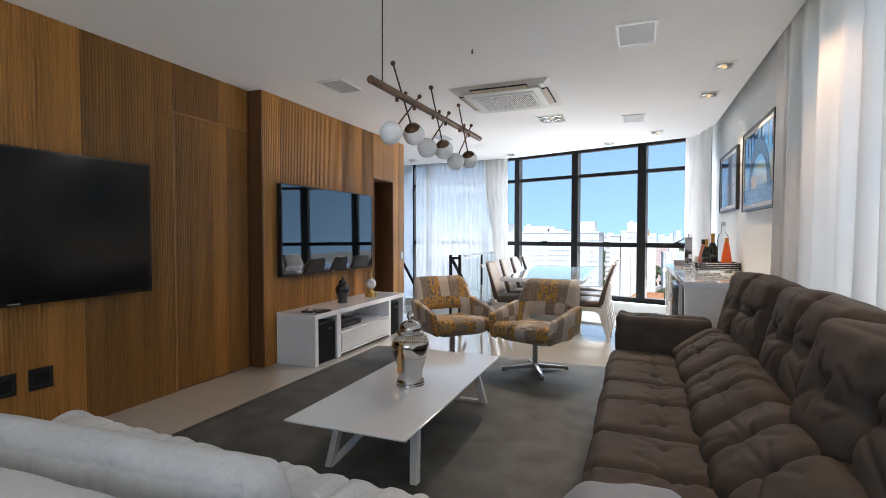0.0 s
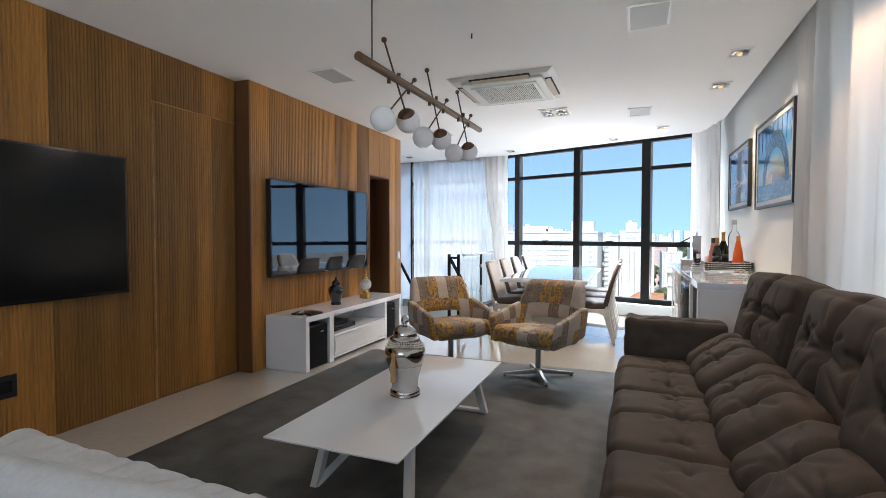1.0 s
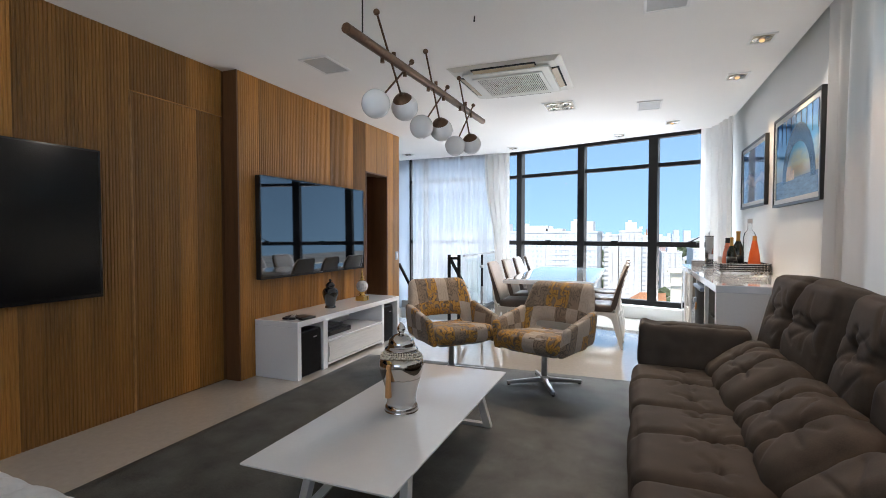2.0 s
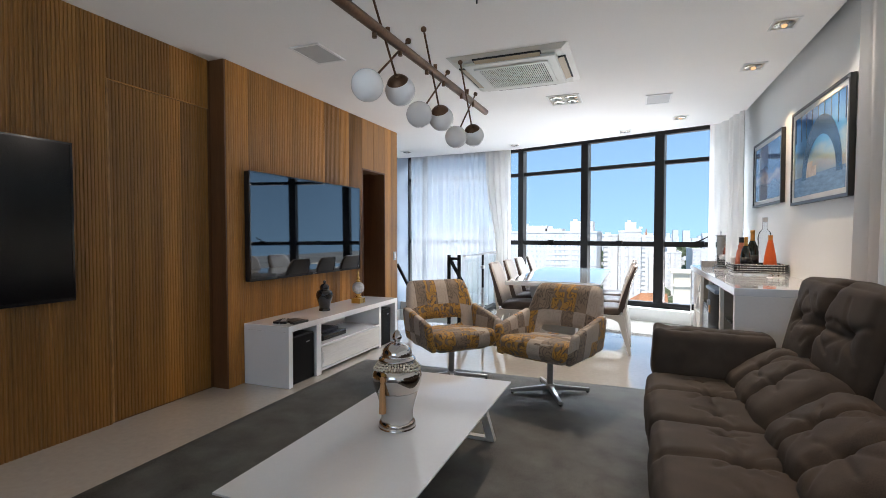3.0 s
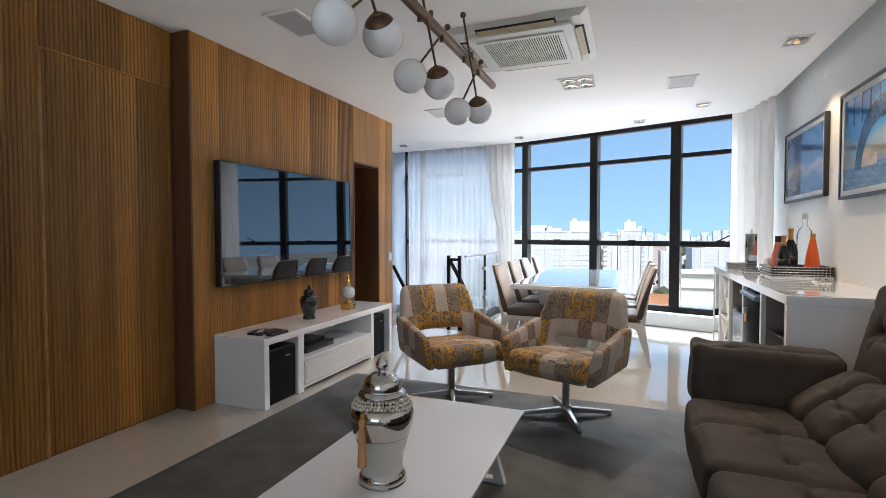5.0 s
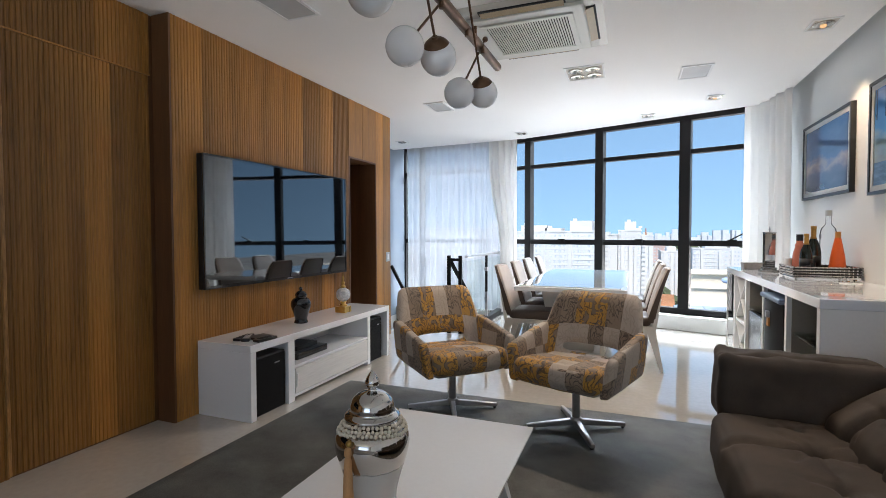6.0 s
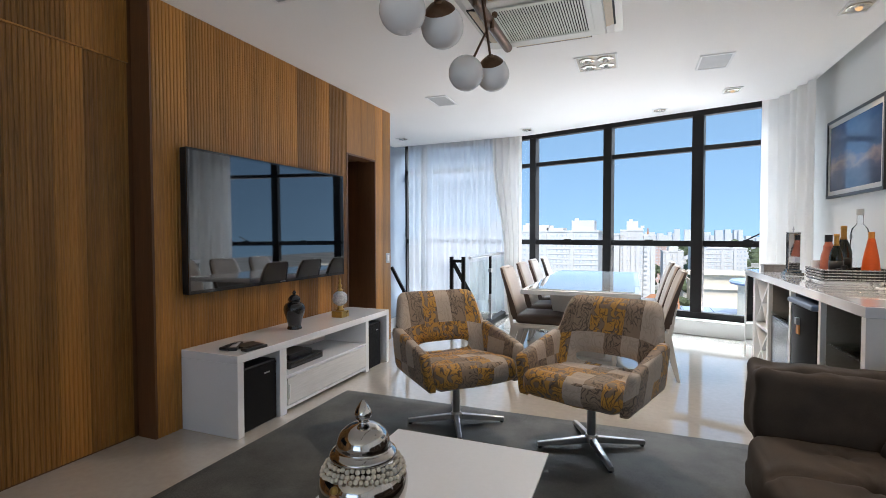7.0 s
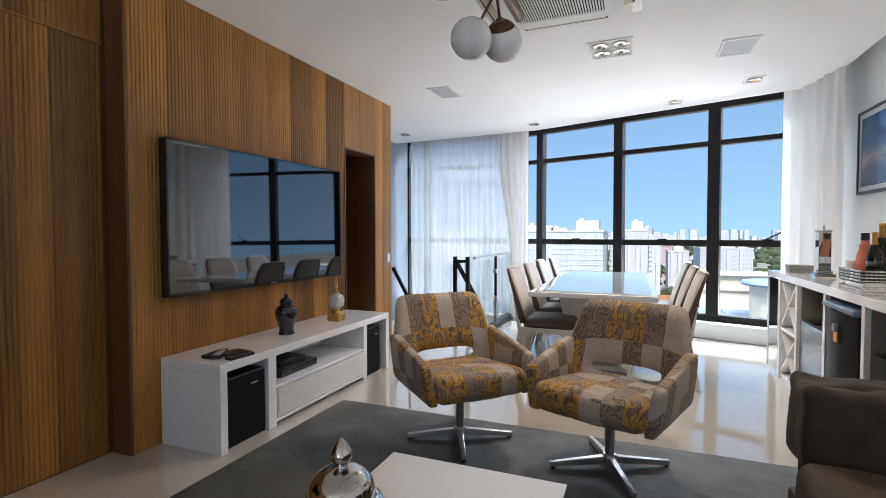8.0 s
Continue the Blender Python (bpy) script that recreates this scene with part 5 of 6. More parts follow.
downlight(0.26, 7.07, 0.16, 0.20, 1, 1, 1.0)
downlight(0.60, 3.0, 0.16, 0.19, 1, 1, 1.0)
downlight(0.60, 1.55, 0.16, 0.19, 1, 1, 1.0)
for cx, cy in ((-0.37, 7.66), (-2.0, 8.12), (-3.85, 8.07)):
    downlight(cx, cy, 0.16, 0.17)


# ---- pictures on the side wall ----
def framed_picture(y0, y1, z0, z1, photo, label, arch=False):
    p = thing("framed_picture", label, "picture", "framed pictures", at=(1.018, (y0 + y1) / 2, (z0 + z1) / 2))
    w, h = (y1 - y0) / 2, (z1 - z0) / 2
    part("frame", boxes((-0.035, 0, -w, w, -h, -h + 0.022), (-0.035, 0, -w, w, h - 0.022, h), (-0.035, 0, -w, -w + 0.022, -h + 0.022, h - 0.022), (-0.035, 0, w - 0.022, w, -h + 0.022, h - 0.022)), M_BLACK, p, "slim black frame")
    part("mount", boxes((-0.027, -0.020, -w + 0.022, w - 0.022, -h + 0.022, -h + 0.06), (-0.027, -0.020, -w + 0.022, w - 0.022, h - 0.06, h - 0.022), (-0.027, -0.020, -w + 0.022, -w + 0.06, -h + 0.06, h - 0.06), (-0.027, -0.020, w - 0.06, w - 0.022, -h + 0.06, h - 0.06)), M_VENT, p, "silver-grey inner border")
    photo_part = part("photograph", box(-0.022, -0.004, -w + 0.06, w - 0.06, -h + 0.06, h - 0.06), photo, p)
    if arch:
        bm = bmesh.new()
        k = 18
        rows = []
        for i in range(k + 1):
            a = math.pi * i / k
            rows.append([bm.verts.new((-0.0235, -0.06 + 0.30 * math.cos(a), -0.20 + 0.30 * math.sin(a))), bm.verts.new((-0.0235, -0.06 + 0.40 * math.cos(a), -0.20 + 0.44 * math.sin(a)))])
        for a, b in zip(rows, rows[1:]):
            bm.faces.new((a[0], b[0], b[1], a[1]))
        part("bridge_arch", bm, M_PHOTO_DARK, photo_part, "dark blue printed bridge arch")
        part("printed_water", box(-0.0228, -0.0221, -w + 0.061, w - 0.061, -h + 0.061, -0.17), M_PHOTO_WATER, photo_part)
        for y0, y1, z1 in ((0.10, 0.24, -0.07), (0.02, 0.10, -0.11), (0.24, 0.30, -0.13)):
            part("printed_house", box(-0.0233, -0.0229, y0, y1, -0.185, z1), M_PHOTO_CREAM, photo_part)
        for i in range(9):
            yy = -w + 0.09 + (2 * w - 0.18) * i / 8
            part("bridge_post", box(-0.0237, -0.0225, yy - 0.007, yy + 0.007, 0.12, h - 0.062), M_PHOTO_DARK, photo_part)
    return p


framed_picture(4.34, 5.52, 1.50, 2.265, M_PHOTO_B, "large framed photograph of a bridge arch over water", True)
framed_picture(5.815, 6.90, 1.55, 2.23, M_PHOTO_A, "framed photograph of a hazy blue sky")


# ---- bar counter ----
BX0, BX1, BY0, BY1, BZ = 0.39, 1.018, 4.385, 7.02, 0.895
barc = thing("bar_counter", "long white bar counter with open shelves and bottle racks", "bar counter")
part("worktop", box(BX0 - 0.005, BX1, BY0 - 0.005, BY1, BZ - 0.055, BZ, 0.004), M_LACQUER, barc)
part("side_panel", box(BX0, BX1, BY0, BY0 + 0.05, 0, BZ - 0.055, 0.002), M_SATIN, barc)
part("back_panel", box(BX1 - 0.02, BX1, BY0 + 0.05, BY1, 0, BZ - 0.055), M_BARSHADE, barc, "back panel with the bay's shade in its colour")
# thin boards added to carry the shade colour inside the open bays
for a, b in ((BY0 + 0.05, 4.98), (5.02, 5.56), (5.60, 6.15)):
    part("lining", boxes((BX0 + 0.03, BX1 - 0.02, a, a + 0.004, 0.05, BZ - 0.055), (BX0 + 0.03, BX1 - 0.02, b - 0.004, b, 0.05, BZ - 0.055), (BX0 + 0.03, BX1 - 0.02, a + 0.004, b - 0.004, BZ - 0.060, BZ - 0.0555)), M_BARSHADE, barc, "thin inner boards coloured with the bay's shade")
for yy in (5.00, 5.58, 6.17, 6.64):
    part("divider", box(BX0 + 0.002, BX1 - 0.02, yy - 0.02, yy + 0.02, 0.0, BZ - 0.055), M_SATIN, barc)
part("bottom_panel", box(BX0 + 0.02, BX1 - 0.02, BY0 + 0.05, 6.64, 0.0, 0.05), M_SATIN, barc)
for z in (0.34, 0.60):
    s = part("glass_shelf", box(BX0 + 0.03, BX1 - 0.03, BY0 + 0.052, 4.978, z, z + 0.010), M_RAILGLASS, barc)
part("glass_shelf", box(BX0 + 0.02, BX1 - 0.03, 5.602, 6.148, 0.60, 0.610), M_RAILGLASS, barc)
part("shelf", box(BX0 + 0.01, BX1 - 0.03, 6.192, 6.618, 0.42, 0.44), M_SATIN, barc)
for z0, z1 in ((0.06, 0.41), (0.45, 0.83)):
    bm = bmesh.new()
    bar((BX0 + 0.05, 6.20, z0), (BX0 + 0.05, 6.61, z1), 0.08, 0.014, bm, up=(0, -1, 1))
    bar((BX0 + 0.05, 6.20, z1), (BX0 + 0.05, 6.61, z0), 0.08, 0.014, bm, up=(0, 1, 1))
    part("bottle_rack", bm, M_SATIN, barc, "white diagonal bottle rack")
gd = part("glass_door", sheet_y(BX0 + 0.005, 6.665, 7.015, 0.04, BZ - 0.06), M_CLEAR, barc, "tall glass door with steel edge")
part("edge_strip", boxes((BX0 - 0.002, BX0 + 0.012, 7.005, 7.02, 0.03, BZ - 0.058), (BX0 - 0.002, BX0 + 0.012, 6.66, 6.668, 0.03, BZ - 0.058)), M_SATIN, gd)
part("end_glass", sheet_x(7.012, BX0 + 0.012, BX1 - 0.02, 0.04, BZ - 0.06), M_RAILGLASS, barc)

fridge = thing("mini_fridge", "small fridge with a steel-grey door under the bar", "fridge", at=(0.44, 5.61, 0.051))
part("cabinet", box(0.02, 0.44, 0, 0.53, 0, 0.535, 0.006), M_BLACK, fridge)
part("door", box(-0.03, 0.018, 0.0, 0.53, 0.01, 0.53, 0.006), M_FRIDGE, fridge)
cool = thing("drinks_cooler", "upright black drinks cooler, its lid coloured by a blue reflection", "cooler", at=(0.36, 5.03, 0.051))
bm = hexa([(0.05, 0, 0), (0.5, 0, 0), (0.5, 0.5, 0), (0.05, 0.5, 0), (0.05, 0, 0.70), (0.5, 0, 0.70), (0.5, 0.5, 0.70), (0.05, 0.5, 0.70)], 0.012, 3)
part("cabinet", bm, M_COOLER, cool)
bm = bmesh.new()
rows = []
for i in range(9):
    u = i / 8
    rows.append([bm.verts.new((0.05 - 0.055 * math.sin(math.pi * (0.12 + 0.76 * u)), 0.01 + 0.48 * u, z)) for z in (0.02, 0.72)] + [bm.verts.new((0.052, 0.01 + 0.48 * u, z)) for z in (0.72, 0.02)])
for a, b in zip(rows, rows[1:]):
    for k in range(4):
        bm.faces.new((a[k], b[k], b[(k + 1) % 4], a[(k + 1) % 4]))
bm.faces.new(rows[0])
bm.faces.new(rows[-1][::-1])
part("door", bm, M_COOLER, cool, "curved glossy black door", smooth=True, auto=40)
part("lid", box(0.0, 0.49, 0.005, 0.495, 0.7205, 0.755, 0.012, 3), M_LIDREFLECTION, cool, "black lid with a blue reflection in its colour")
part("label", box(-0.012, -0.003, 0.19, 0.24, 0.545, 0.605), M_AMBER, cool, "small amber label")
part("handle", box(-0.024, 0.0, 0.195, 0.235, 0.606, 0.650, 0.004), M_STEEL, cool)


def tray():
    t = thing("serving_tray", "mirrored beaded tray holding the bottles", "tray", at=(0.80, 5.80, BZ))
    w, d = 0.205, 0.18
    part("base", box(-w, w, -d, d, 0.012, 0.020), M_CHROME, t)
    for sx in (-1, 1):
        for sy in (-1, 1):
            part("foot", ball(0.009, (sx * (w - 0.02), sy * (d - 0.02), 0.008), 10, 8), M_CHROME, t, smooth=True)
    for z in (0.030, 0.050, 0.070, 0.090):
        bm = bmesh.new()
        for a, b in (((-w, -d), (w, -d)), ((w, -d), (w, d)), ((w, d), (-w, d)), ((-w, d), (-w, -d))):
            tube((a[0], a[1], z), (b[0], b[1], z), 0.0052, None, 8, bm)
            for i in range(17):
                f = i / 16
                ball(0.0085, (a[0] + (b[0] - a[0]) * f, a[1] + (b[1] - a[1]) * f, z), 6, 5, 0.9, bm)
        part("beaded_rail", bm, M_CHROME, t, "silver beaded rail", smooth=True)
    part("side_band", boxes((-w, w, -d - 0.002, -d + 0.002, 0.02, 0.095), (-w, w, d - 0.002, d + 0.002, 0.02, 0.095), (-w - 0.002, -w + 0.002, -d, d, 0.02, 0.095), (w - 0.002, w + 0.002, -d, d, 0.02, 0.095)), M_SHADOW, t, "dark band behind the beads")
    return t


tray()
WINE = [(0.0, 0.0), (0.040, 0.0), (0.044, 0.008), (0.044, 0.16), (0.036, 0.20), (0.018, 0.245), (0.0145, 0.26), (0.0145, 0.31), (0.016, 0.312), (0.016, 0.33), (0.0, 0.331)]
CONE = [(0.0, 0.0), (0.048, 0.0), (0.052, 0.02), (0.052, 0.07), (0.044, 0.15), (0.030, 0.23), (0.020, 0.285), (0.019, 0.29)]


def bottle(at, profile, material, label, foil=None, cap=None, scale=1.0, band=None):
    b = thing("bottle", label, "bottle", "bottles on the tray", at=at)
    part("body", lathe([(r * scale, z * scale) for r, z in profile], 24), material, b, smooth=True, auto=50)
    if foil:
        part("foil", lathe([(r * scale + 0.001, z * scale) for r, z in profile if z >= foil] + [], 20), M_FOIL, b, "crumpled gold foil neck", smooth=True)
    if cap:
        r, z0, z1, mat_c = cap
        part("cap", lathe([(0.0, z0), (r, z0), (r, z1), (0.0, z1)], 18), mat_c, b, smooth=True, auto=40)
    if band:
        z0, z1, mat_b = band
        part("label", lathe([(profile[3][0] * scale + 0.0012, z0), (profile[3][0] * scale + 0.0012, z1)], 24), mat_b, b, smooth=True)
    return b


TZ = BZ + 0.0205
bottle((0.895, 5.73, TZ), CONE, M_ORANGE, "bright orange wrapped bottle with a tapered neck", cap=(0.018, 0.29, 0.335, M_AMBER), scale=1.0)
bottle((0.715, 5.78, TZ), WINE, M_DARKGLASS, "dark sparkling wine bottle with gold foil neck", foil=0.24, scale=0.97, band=(0.06, 0.13, M_BLACK))
bottle((0.785, 5.87, TZ), WINE, M_DARKGLASS, "taller dark sparkling wine bottle with gold foil neck", foil=0.24, scale=1.15, band=(0.07, 0.15, M_BLACK))
VOD = [(0.0, 0.0), (0.050, 0.0), (0.054, 0.012), (0.054, 0.32), (0.046, 0.36), (0.022, 0.39), (0.019, 0.40), (0.019, 0.455)]
vod = bottle((0.885, 5.89, TZ), VOD, M_CLEAR, "tall clear glass spirit bottle with a grey cap", cap=(0.022, 0.456, 0.500, M_VENT), scale=1.0)
part("emblem", tube((-0.054, -0.012, 0.30), (-0.056, -0.012, 0.30), 0.022, None, 18), M_BLACK, vod, "round black emblem")
ROSE = [(0.0, 0.0), (0.046, 0.0), (0.050, 0.015), (0.050, 0.10), (0.043, 0.165), (0.029, 0.215), (0.031, 0.222), (0.031, 0.232), (0.024, 0.245), (0.022, 0.265)]
bottle((0.700, 5.885, TZ), ROSE, M_PINK, "rose-coloured bottle with a black cap", cap=(0.024, 0.265, 0.315, M_BLACK), scale=1.0)
for cx, cy in ((0.640, 5.945), (0.690, 5.955)):
    cup = thing("tumbler", "small white frosted tumbler standing in the tray", "glass", "tumblers on the tray", at=(cx, cy, TZ))
    part("body", lathe([(0.0, 0.0), (0.024, 0.0), (0.029, 0.125), (0.026, 0.125), (0.022, 0.006), (0.0, 0.006)], 20), M_OPAL, cup, smooth=True, auto=40)
for cx, cy, h in ((0.735, 5.70, 0.07), (0.70, 5.68, 0.05), (0.72, 5.935, 0.16)):
    c = thing("small_bottle", "short dark bar bottle standing in the tray", "bottle", "bottles on the tray", at=(cx, cy, TZ))
    part("body", lathe([(0.0, 0.0), (0.028, 0.0), (0.032, 0.01), (0.032, h * 0.6), (0.016, h * 0.85), (0.016, h), (0.0, h)], 18), M_DARKGLASS, c, smooth=True, auto=50)
    part("cap", lathe([(0.0, h), (0.018, h), (0.018, h + 0.03), (0.0, h + 0.03)], 14), M_BLACK, c, smooth=True, auto=40)
lant = thing("mirror_lantern", "upright mirrored table lantern with a silver base", "lantern", at=(0.585, 6.28, BZ))
part("base", box(-0.065, 0.065, -0.065, 0.065, 0, 0.028, 0.004), M_CHROME, lant)
part("plinth", box(-0.05, 0.05, -0.05, 0.05, 0.028, 0.05, 0.003), M_CHROME, lant)
part("mirror_body", box(-0.04, 0.04, -0.04, 0.04, 0.05, 0.345, 0.003), M_CHROME, lant)
part("top", box(-0.043, 0.043, -0.043, 0.043, 0.345, 0.356, 0.003), M_CHROME, lant)
part("finial", lathe([(0.005, 0.356), (0.005, 0.37), (0.009, 0.376), (0.003, 0.40), (0.0, 0.405)], 12), M_STEEL, lant, smooth=True)
trinket = thing("storage_box", "flat grey marbled box at the end of the bar", "box", at=(0.55, 6.72, BZ))
part("body", box(-0.085, 0.085, -0.06, 0.06, 0, 0.045, 0.003), M_BOOK, trinket)
part("lid", box(-0.088, 0.088, -0.063, 0.063, 0.0455, 0.066, 0.003), M_BOOK, trinket)
key_bm = bmesh.new()
kt = thing("trinket", "small crystal and silver trinket beside the tray", "trinket", at=(0.855, 5.37, BZ), rz=20)
for i in range(7):
    ball(0.013 + 0.003 * (i % 3), (-0.05 + 0.017 * i, 0.012 * math.sin(i * 2.0), 0.015 + 0.006 * (i % 2)), 10, 8, 1.0, key_bm)
part("beads", key_bm, M_CHROME, kt)
part("plate", box(-0.06, 0.06, -0.025, 0.025, 0.0, 0.005, 0.001), M_SATIN, kt)
wire = thing("wire_basket", "thin metal basket on the lower bar shelf", "basket", at=(0.64, 4.72, 0.351))
part("bowl", lathe([(0.0, 0.0), (0.09, 0.0), (0.12, 0.05), (0.125, 0.05), (0.094, -0.0)], 20), M_BLACK, wire, smooth=True)

# ---- dining place ----
dt = thing("dining_table", "long white lacquered dining table with a glass top", "dining table", at=(-1.085, 7.15, 0))
DX, DY, DZ = 0.515, 1.225, 0.737
part("tabletop", box(-DX, DX, -DY, DY, DZ - 0.05, DZ - 0.0085, 0.004), M_LACQUER, dt)
part("glass_top", box(-DX + 0.05, DX - 0.05, -DY + 0.05, DY - 0.05, DZ - 0.008, DZ, 0.001), surface("pale_back_painted_glass", (0.70, 0.74, 0.76), 0.03, vary=0.01, scale=2, fine=40, bump=0.0, spec=1.0, coat=1.0, rough_vary=0.01), dt, "pale glass sheet")
part("pedestal", hexa([(-0.20, -0.75, 0.04), (0.20, -0.75, 0.04), (0.20, 0.75, 0.04), (-0.20, 0.75, 0.04), (-0.30, -0.95, DZ - 0.05), (0.30, -0.95, DZ - 0.05), (0.30, 0.95, DZ - 0.05), (-0.30, 0.95, DZ - 0.05)], 0.006), M_CHAIRWHITE, dt)
part("foot_plate", box(-0.28, 0.28, -0.85, 0.85, 0.0, 0.04, 0.006), M_CHAIRWHITE, dt)


# chair: front towards +x
def dining_chair():
    c = thing("dining_chair", "white-framed dining chair in taupe and dark brown leather", "dining chair", "dining chairs")
    part("seat", moved(cushion(0.44, 0.44, 0.085, r=0.035, bulge=0.012, wrinkle=0.002, n=12), pose(0.03, 0, 0.445)), M_DARKLEATHER, c, "dark brown leather seat", smooth=True)
    bm = bmesh.new()
    k, q = 10, 8
    def spine(u):
        return (-0.185 - 0.02 * math.sin(math.pi * u) - 0.135 * u * u, 0.44 + 0.475 * u)
    for side in (0, 1):
        rows = []
        for i in range(k + 1):
            u = i / k
            x, z = spine(u)
            row = []
            for j in range(q + 1):
                v = -1 + 2 * j / q
                wdt = (0.205 + 0.012 * math.sin(math.pi * u)) * (1 - 0.16 * max(0.0, (u - 0.8) / 0.2) ** 2)
                th = 0.036 * (1 - 0.35 * abs(v) ** 3) * (1 - 0.35 * u)
                row.append(bm.verts.new((x + (th if side == 0 else -th) - 0.018 * (1 - v * v), v * wdt, z)))
            rows.append(row)
        for a, b in zip(rows, rows[1:]):
            for j in range(q):
                f = (a[j], a[j + 1], b[j + 1], b[j])
                bm.faces.new(f if side == 0 else f[::-1])
        if side == 0:
            front = rows
        else:
            for a, b in zip(zip(front, rows), zip(front[1:], rows[1:])):
                for e in (0, -1):
                    bm.faces.new((a[0][e], a[1][e], b[1][e], b[0][e]))
    part("backrest", bm, M_TAUPE, c, "curved taupe leather back", smooth=True)
    for v in (-1, 1):
        band, rows = bmesh.new(), []
        for i in range(k + 1):
            u = i / k
            x, z = spine(u)
            wdt = (0.205 + 0.012 * math.sin(math.pi * u)) * (1 - 0.16 * max(0.0, (u - 0.8) / 0.2) ** 2)
            th = 0.037 * (1 - 0.35 * u)
            inner = -th + 2 * th * (0.42 + 0.45 * (1 - u))
            rows.append([band.verts.new(q) for q in ((x + inner, v * (wdt - 0.001), z), (x + inner, v * (wdt + 0.005), z), (x - th, v * (wdt + 0.005), z), (x - th, v * (wdt - 0.001), z))])
        for a, b in zip(rows, rows[1:]):
            for j in range(4):
                band.faces.new((a[j], b[j], b[(j + 1) % 4], a[(j + 1) % 4]))
        band.faces.new(rows[0])
        band.faces.new(rows[-1][::-1])
        part("edge_band", band, M_DARKLEATHER, c, "dark brown leather edging")
    x, z = spine(1.0)
    part("top_roll", moved(cushion(0.046, 0.338, 0.022, r=0.010, bulge=0.003, wrinkle=0.001, n=8), pose(x - 0.010, 0, z)), M_TAUPE, c, smooth=True)
    part("seat_frame", box(-0.20, 0.245, -0.215, 0.215, 0.365, 0.405, 0.008), M_CHAIRWHITE, c)
    for sy in (-1, 1):
        arch = bmesh.new()
        lanes = []
        for i in range(13):
            u = i / 12
            x, low = -0.205 + 0.425 * u, 0.285 + 0.095 * math.sin(math.pi * u) ** 0.5
            lanes.append([arch.verts.new(p) for p in ((x, sy * 0.216 - 0.010, low), (x, sy * 0.216 + 0.010, low), (x, sy * 0.216 + 0.010, 0.408), (x, sy * 0.216 - 0.010, 0.408))])
        for a, b in zip(lanes, lanes[1:]):
            for j in range(4):
                arch.faces.new((a[j], b[j], b[(j + 1) % 4], a[(j + 1) % 4]))
        arch.faces.new(lanes[0])
        arch.faces.new(lanes[-1][::-1])
        bmesh.ops.recalc_face_normals(arch, faces=arch.faces)
        part("arched_apron", arch, M_CHAIRWHITE, c)
        part("leg", hexa([(0.215, sy * 0.20 - 0.014, 0.0), (0.238, sy * 0.20 - 0.014, 0.0), (0.238, sy * 0.20 + 0.014, 0.0), (0.215, sy * 0.20 + 0.014, 0.0), (0.185, sy * 0.20 - 0.016, 0.38), (0.245, sy * 0.20 - 0.016, 0.38), (0.245, sy * 0.20 + 0.016, 0.38), (0.185, sy * 0.20 + 0.016, 0.38)], 0.004), M_CHAIRWHITE, c)
        part("leg", hexa([(-0.30, sy * 0.20 - 0.014, 0.0), (-0.272, sy * 0.20 - 0.014, 0.0), (-0.272, sy * 0.20 + 0.014, 0.0), (-0.30, sy * 0.20 + 0.014, 0.0), (-0.225, sy * 0.20 - 0.016, 0.40), (-0.15, sy * 0.20 - 0.016, 0.38), (-0.15, sy * 0.20 + 0.016, 0.38), (-0.225, sy * 0.20 + 0.016, 0.40)], 0.004), M_CHAIRWHITE, c)
        part("back_post", hexa([(-0.235, sy * 0.20 - 0.012, 0.38), (-0.20, sy * 0.20 - 0.012, 0.38), (-0.20, sy * 0.20 + 0.012, 0.38), (-0.235, sy * 0.20 + 0.012, 0.38), (-0.275, sy * 0.205 - 0.010, 0.66), (-0.25, sy * 0.205 - 0.010, 0.66), (-0.25, sy * 0.205 + 0.010, 0.66), (-0.275, sy * 0.205 + 0.010, 0.66)], 0.003), M_CHAIRWHITE, c)
    return c


first = dining_chair()
LEFT = [(-1.47, 6.18, 0), (-1.47, 6.86, 0), (-1.47, 7.50, 0), (-1.44, 8.12, 4)]
RIGHT = [(-0.56, 6.18, 180), (-0.56, 6.82, 180), (-0.56, 7.48, 180)]
first.matrix_basis = pose(LEFT[0][0], LEFT[0][1], 0, 0, 0, LEFT[0][2])
for x, y, a in LEFT[1:] + RIGHT:
    copy_thing(first, pose(x, y, 0, 0, 0, a))

# ---- stair rail ----
rail = thing("stair_railing", "glass stair railing with steel posts and handrail", "railing")
part("handrail", tube((-2.44, 6.98, 0.955), (-2.46, 8.95, 0.955), 0.02, None, 12), M_STEEL, rail, smooth=True, auto=40)
for yy in (7.90, 8.85):
    post = part("post", box(-2.465, -2.435, yy - 0.015, yy + 0.015, 0.42, 0.94, 0.003), M_BLACKMETAL, rail, "dark upper post")
    part("post_foot", box(-2.468, -2.432, yy - 0.018, yy + 0.018, 0.0, 0.42, 0.003), M_STEEL, post, "polished steel lower post")
    for z in (0.30, 0.72):
        part("glass_clamp", box(-2.475, -2.425, yy - 0.05, yy + 0.05, z, z + 0.05, 0.004), M_STEEL, post)
for y0, y1 in ((7.02, 7.86), (7.94, 8.81)):
    pane = part("glass_panel", sheet_y(-2.45, y0, y1, 0.12, 0.90), M_RAILGLASS, rail)
    pane.visible_shadow = False
part("base_channel", box(-2.499, -2.40, 6.96, 8.95, 0.001, 0.075, 0.004), M_BLACKMETAL, rail, "dark floor channel")
flight = thing("stair_handrail", "dark sloping handrail beside the descending stairs", "handrail")
part("post", box(-2.68, -2.64, 6.93, 6.97, -0.15, 0.97, 0.004), M_BLACKMETAL, flight)
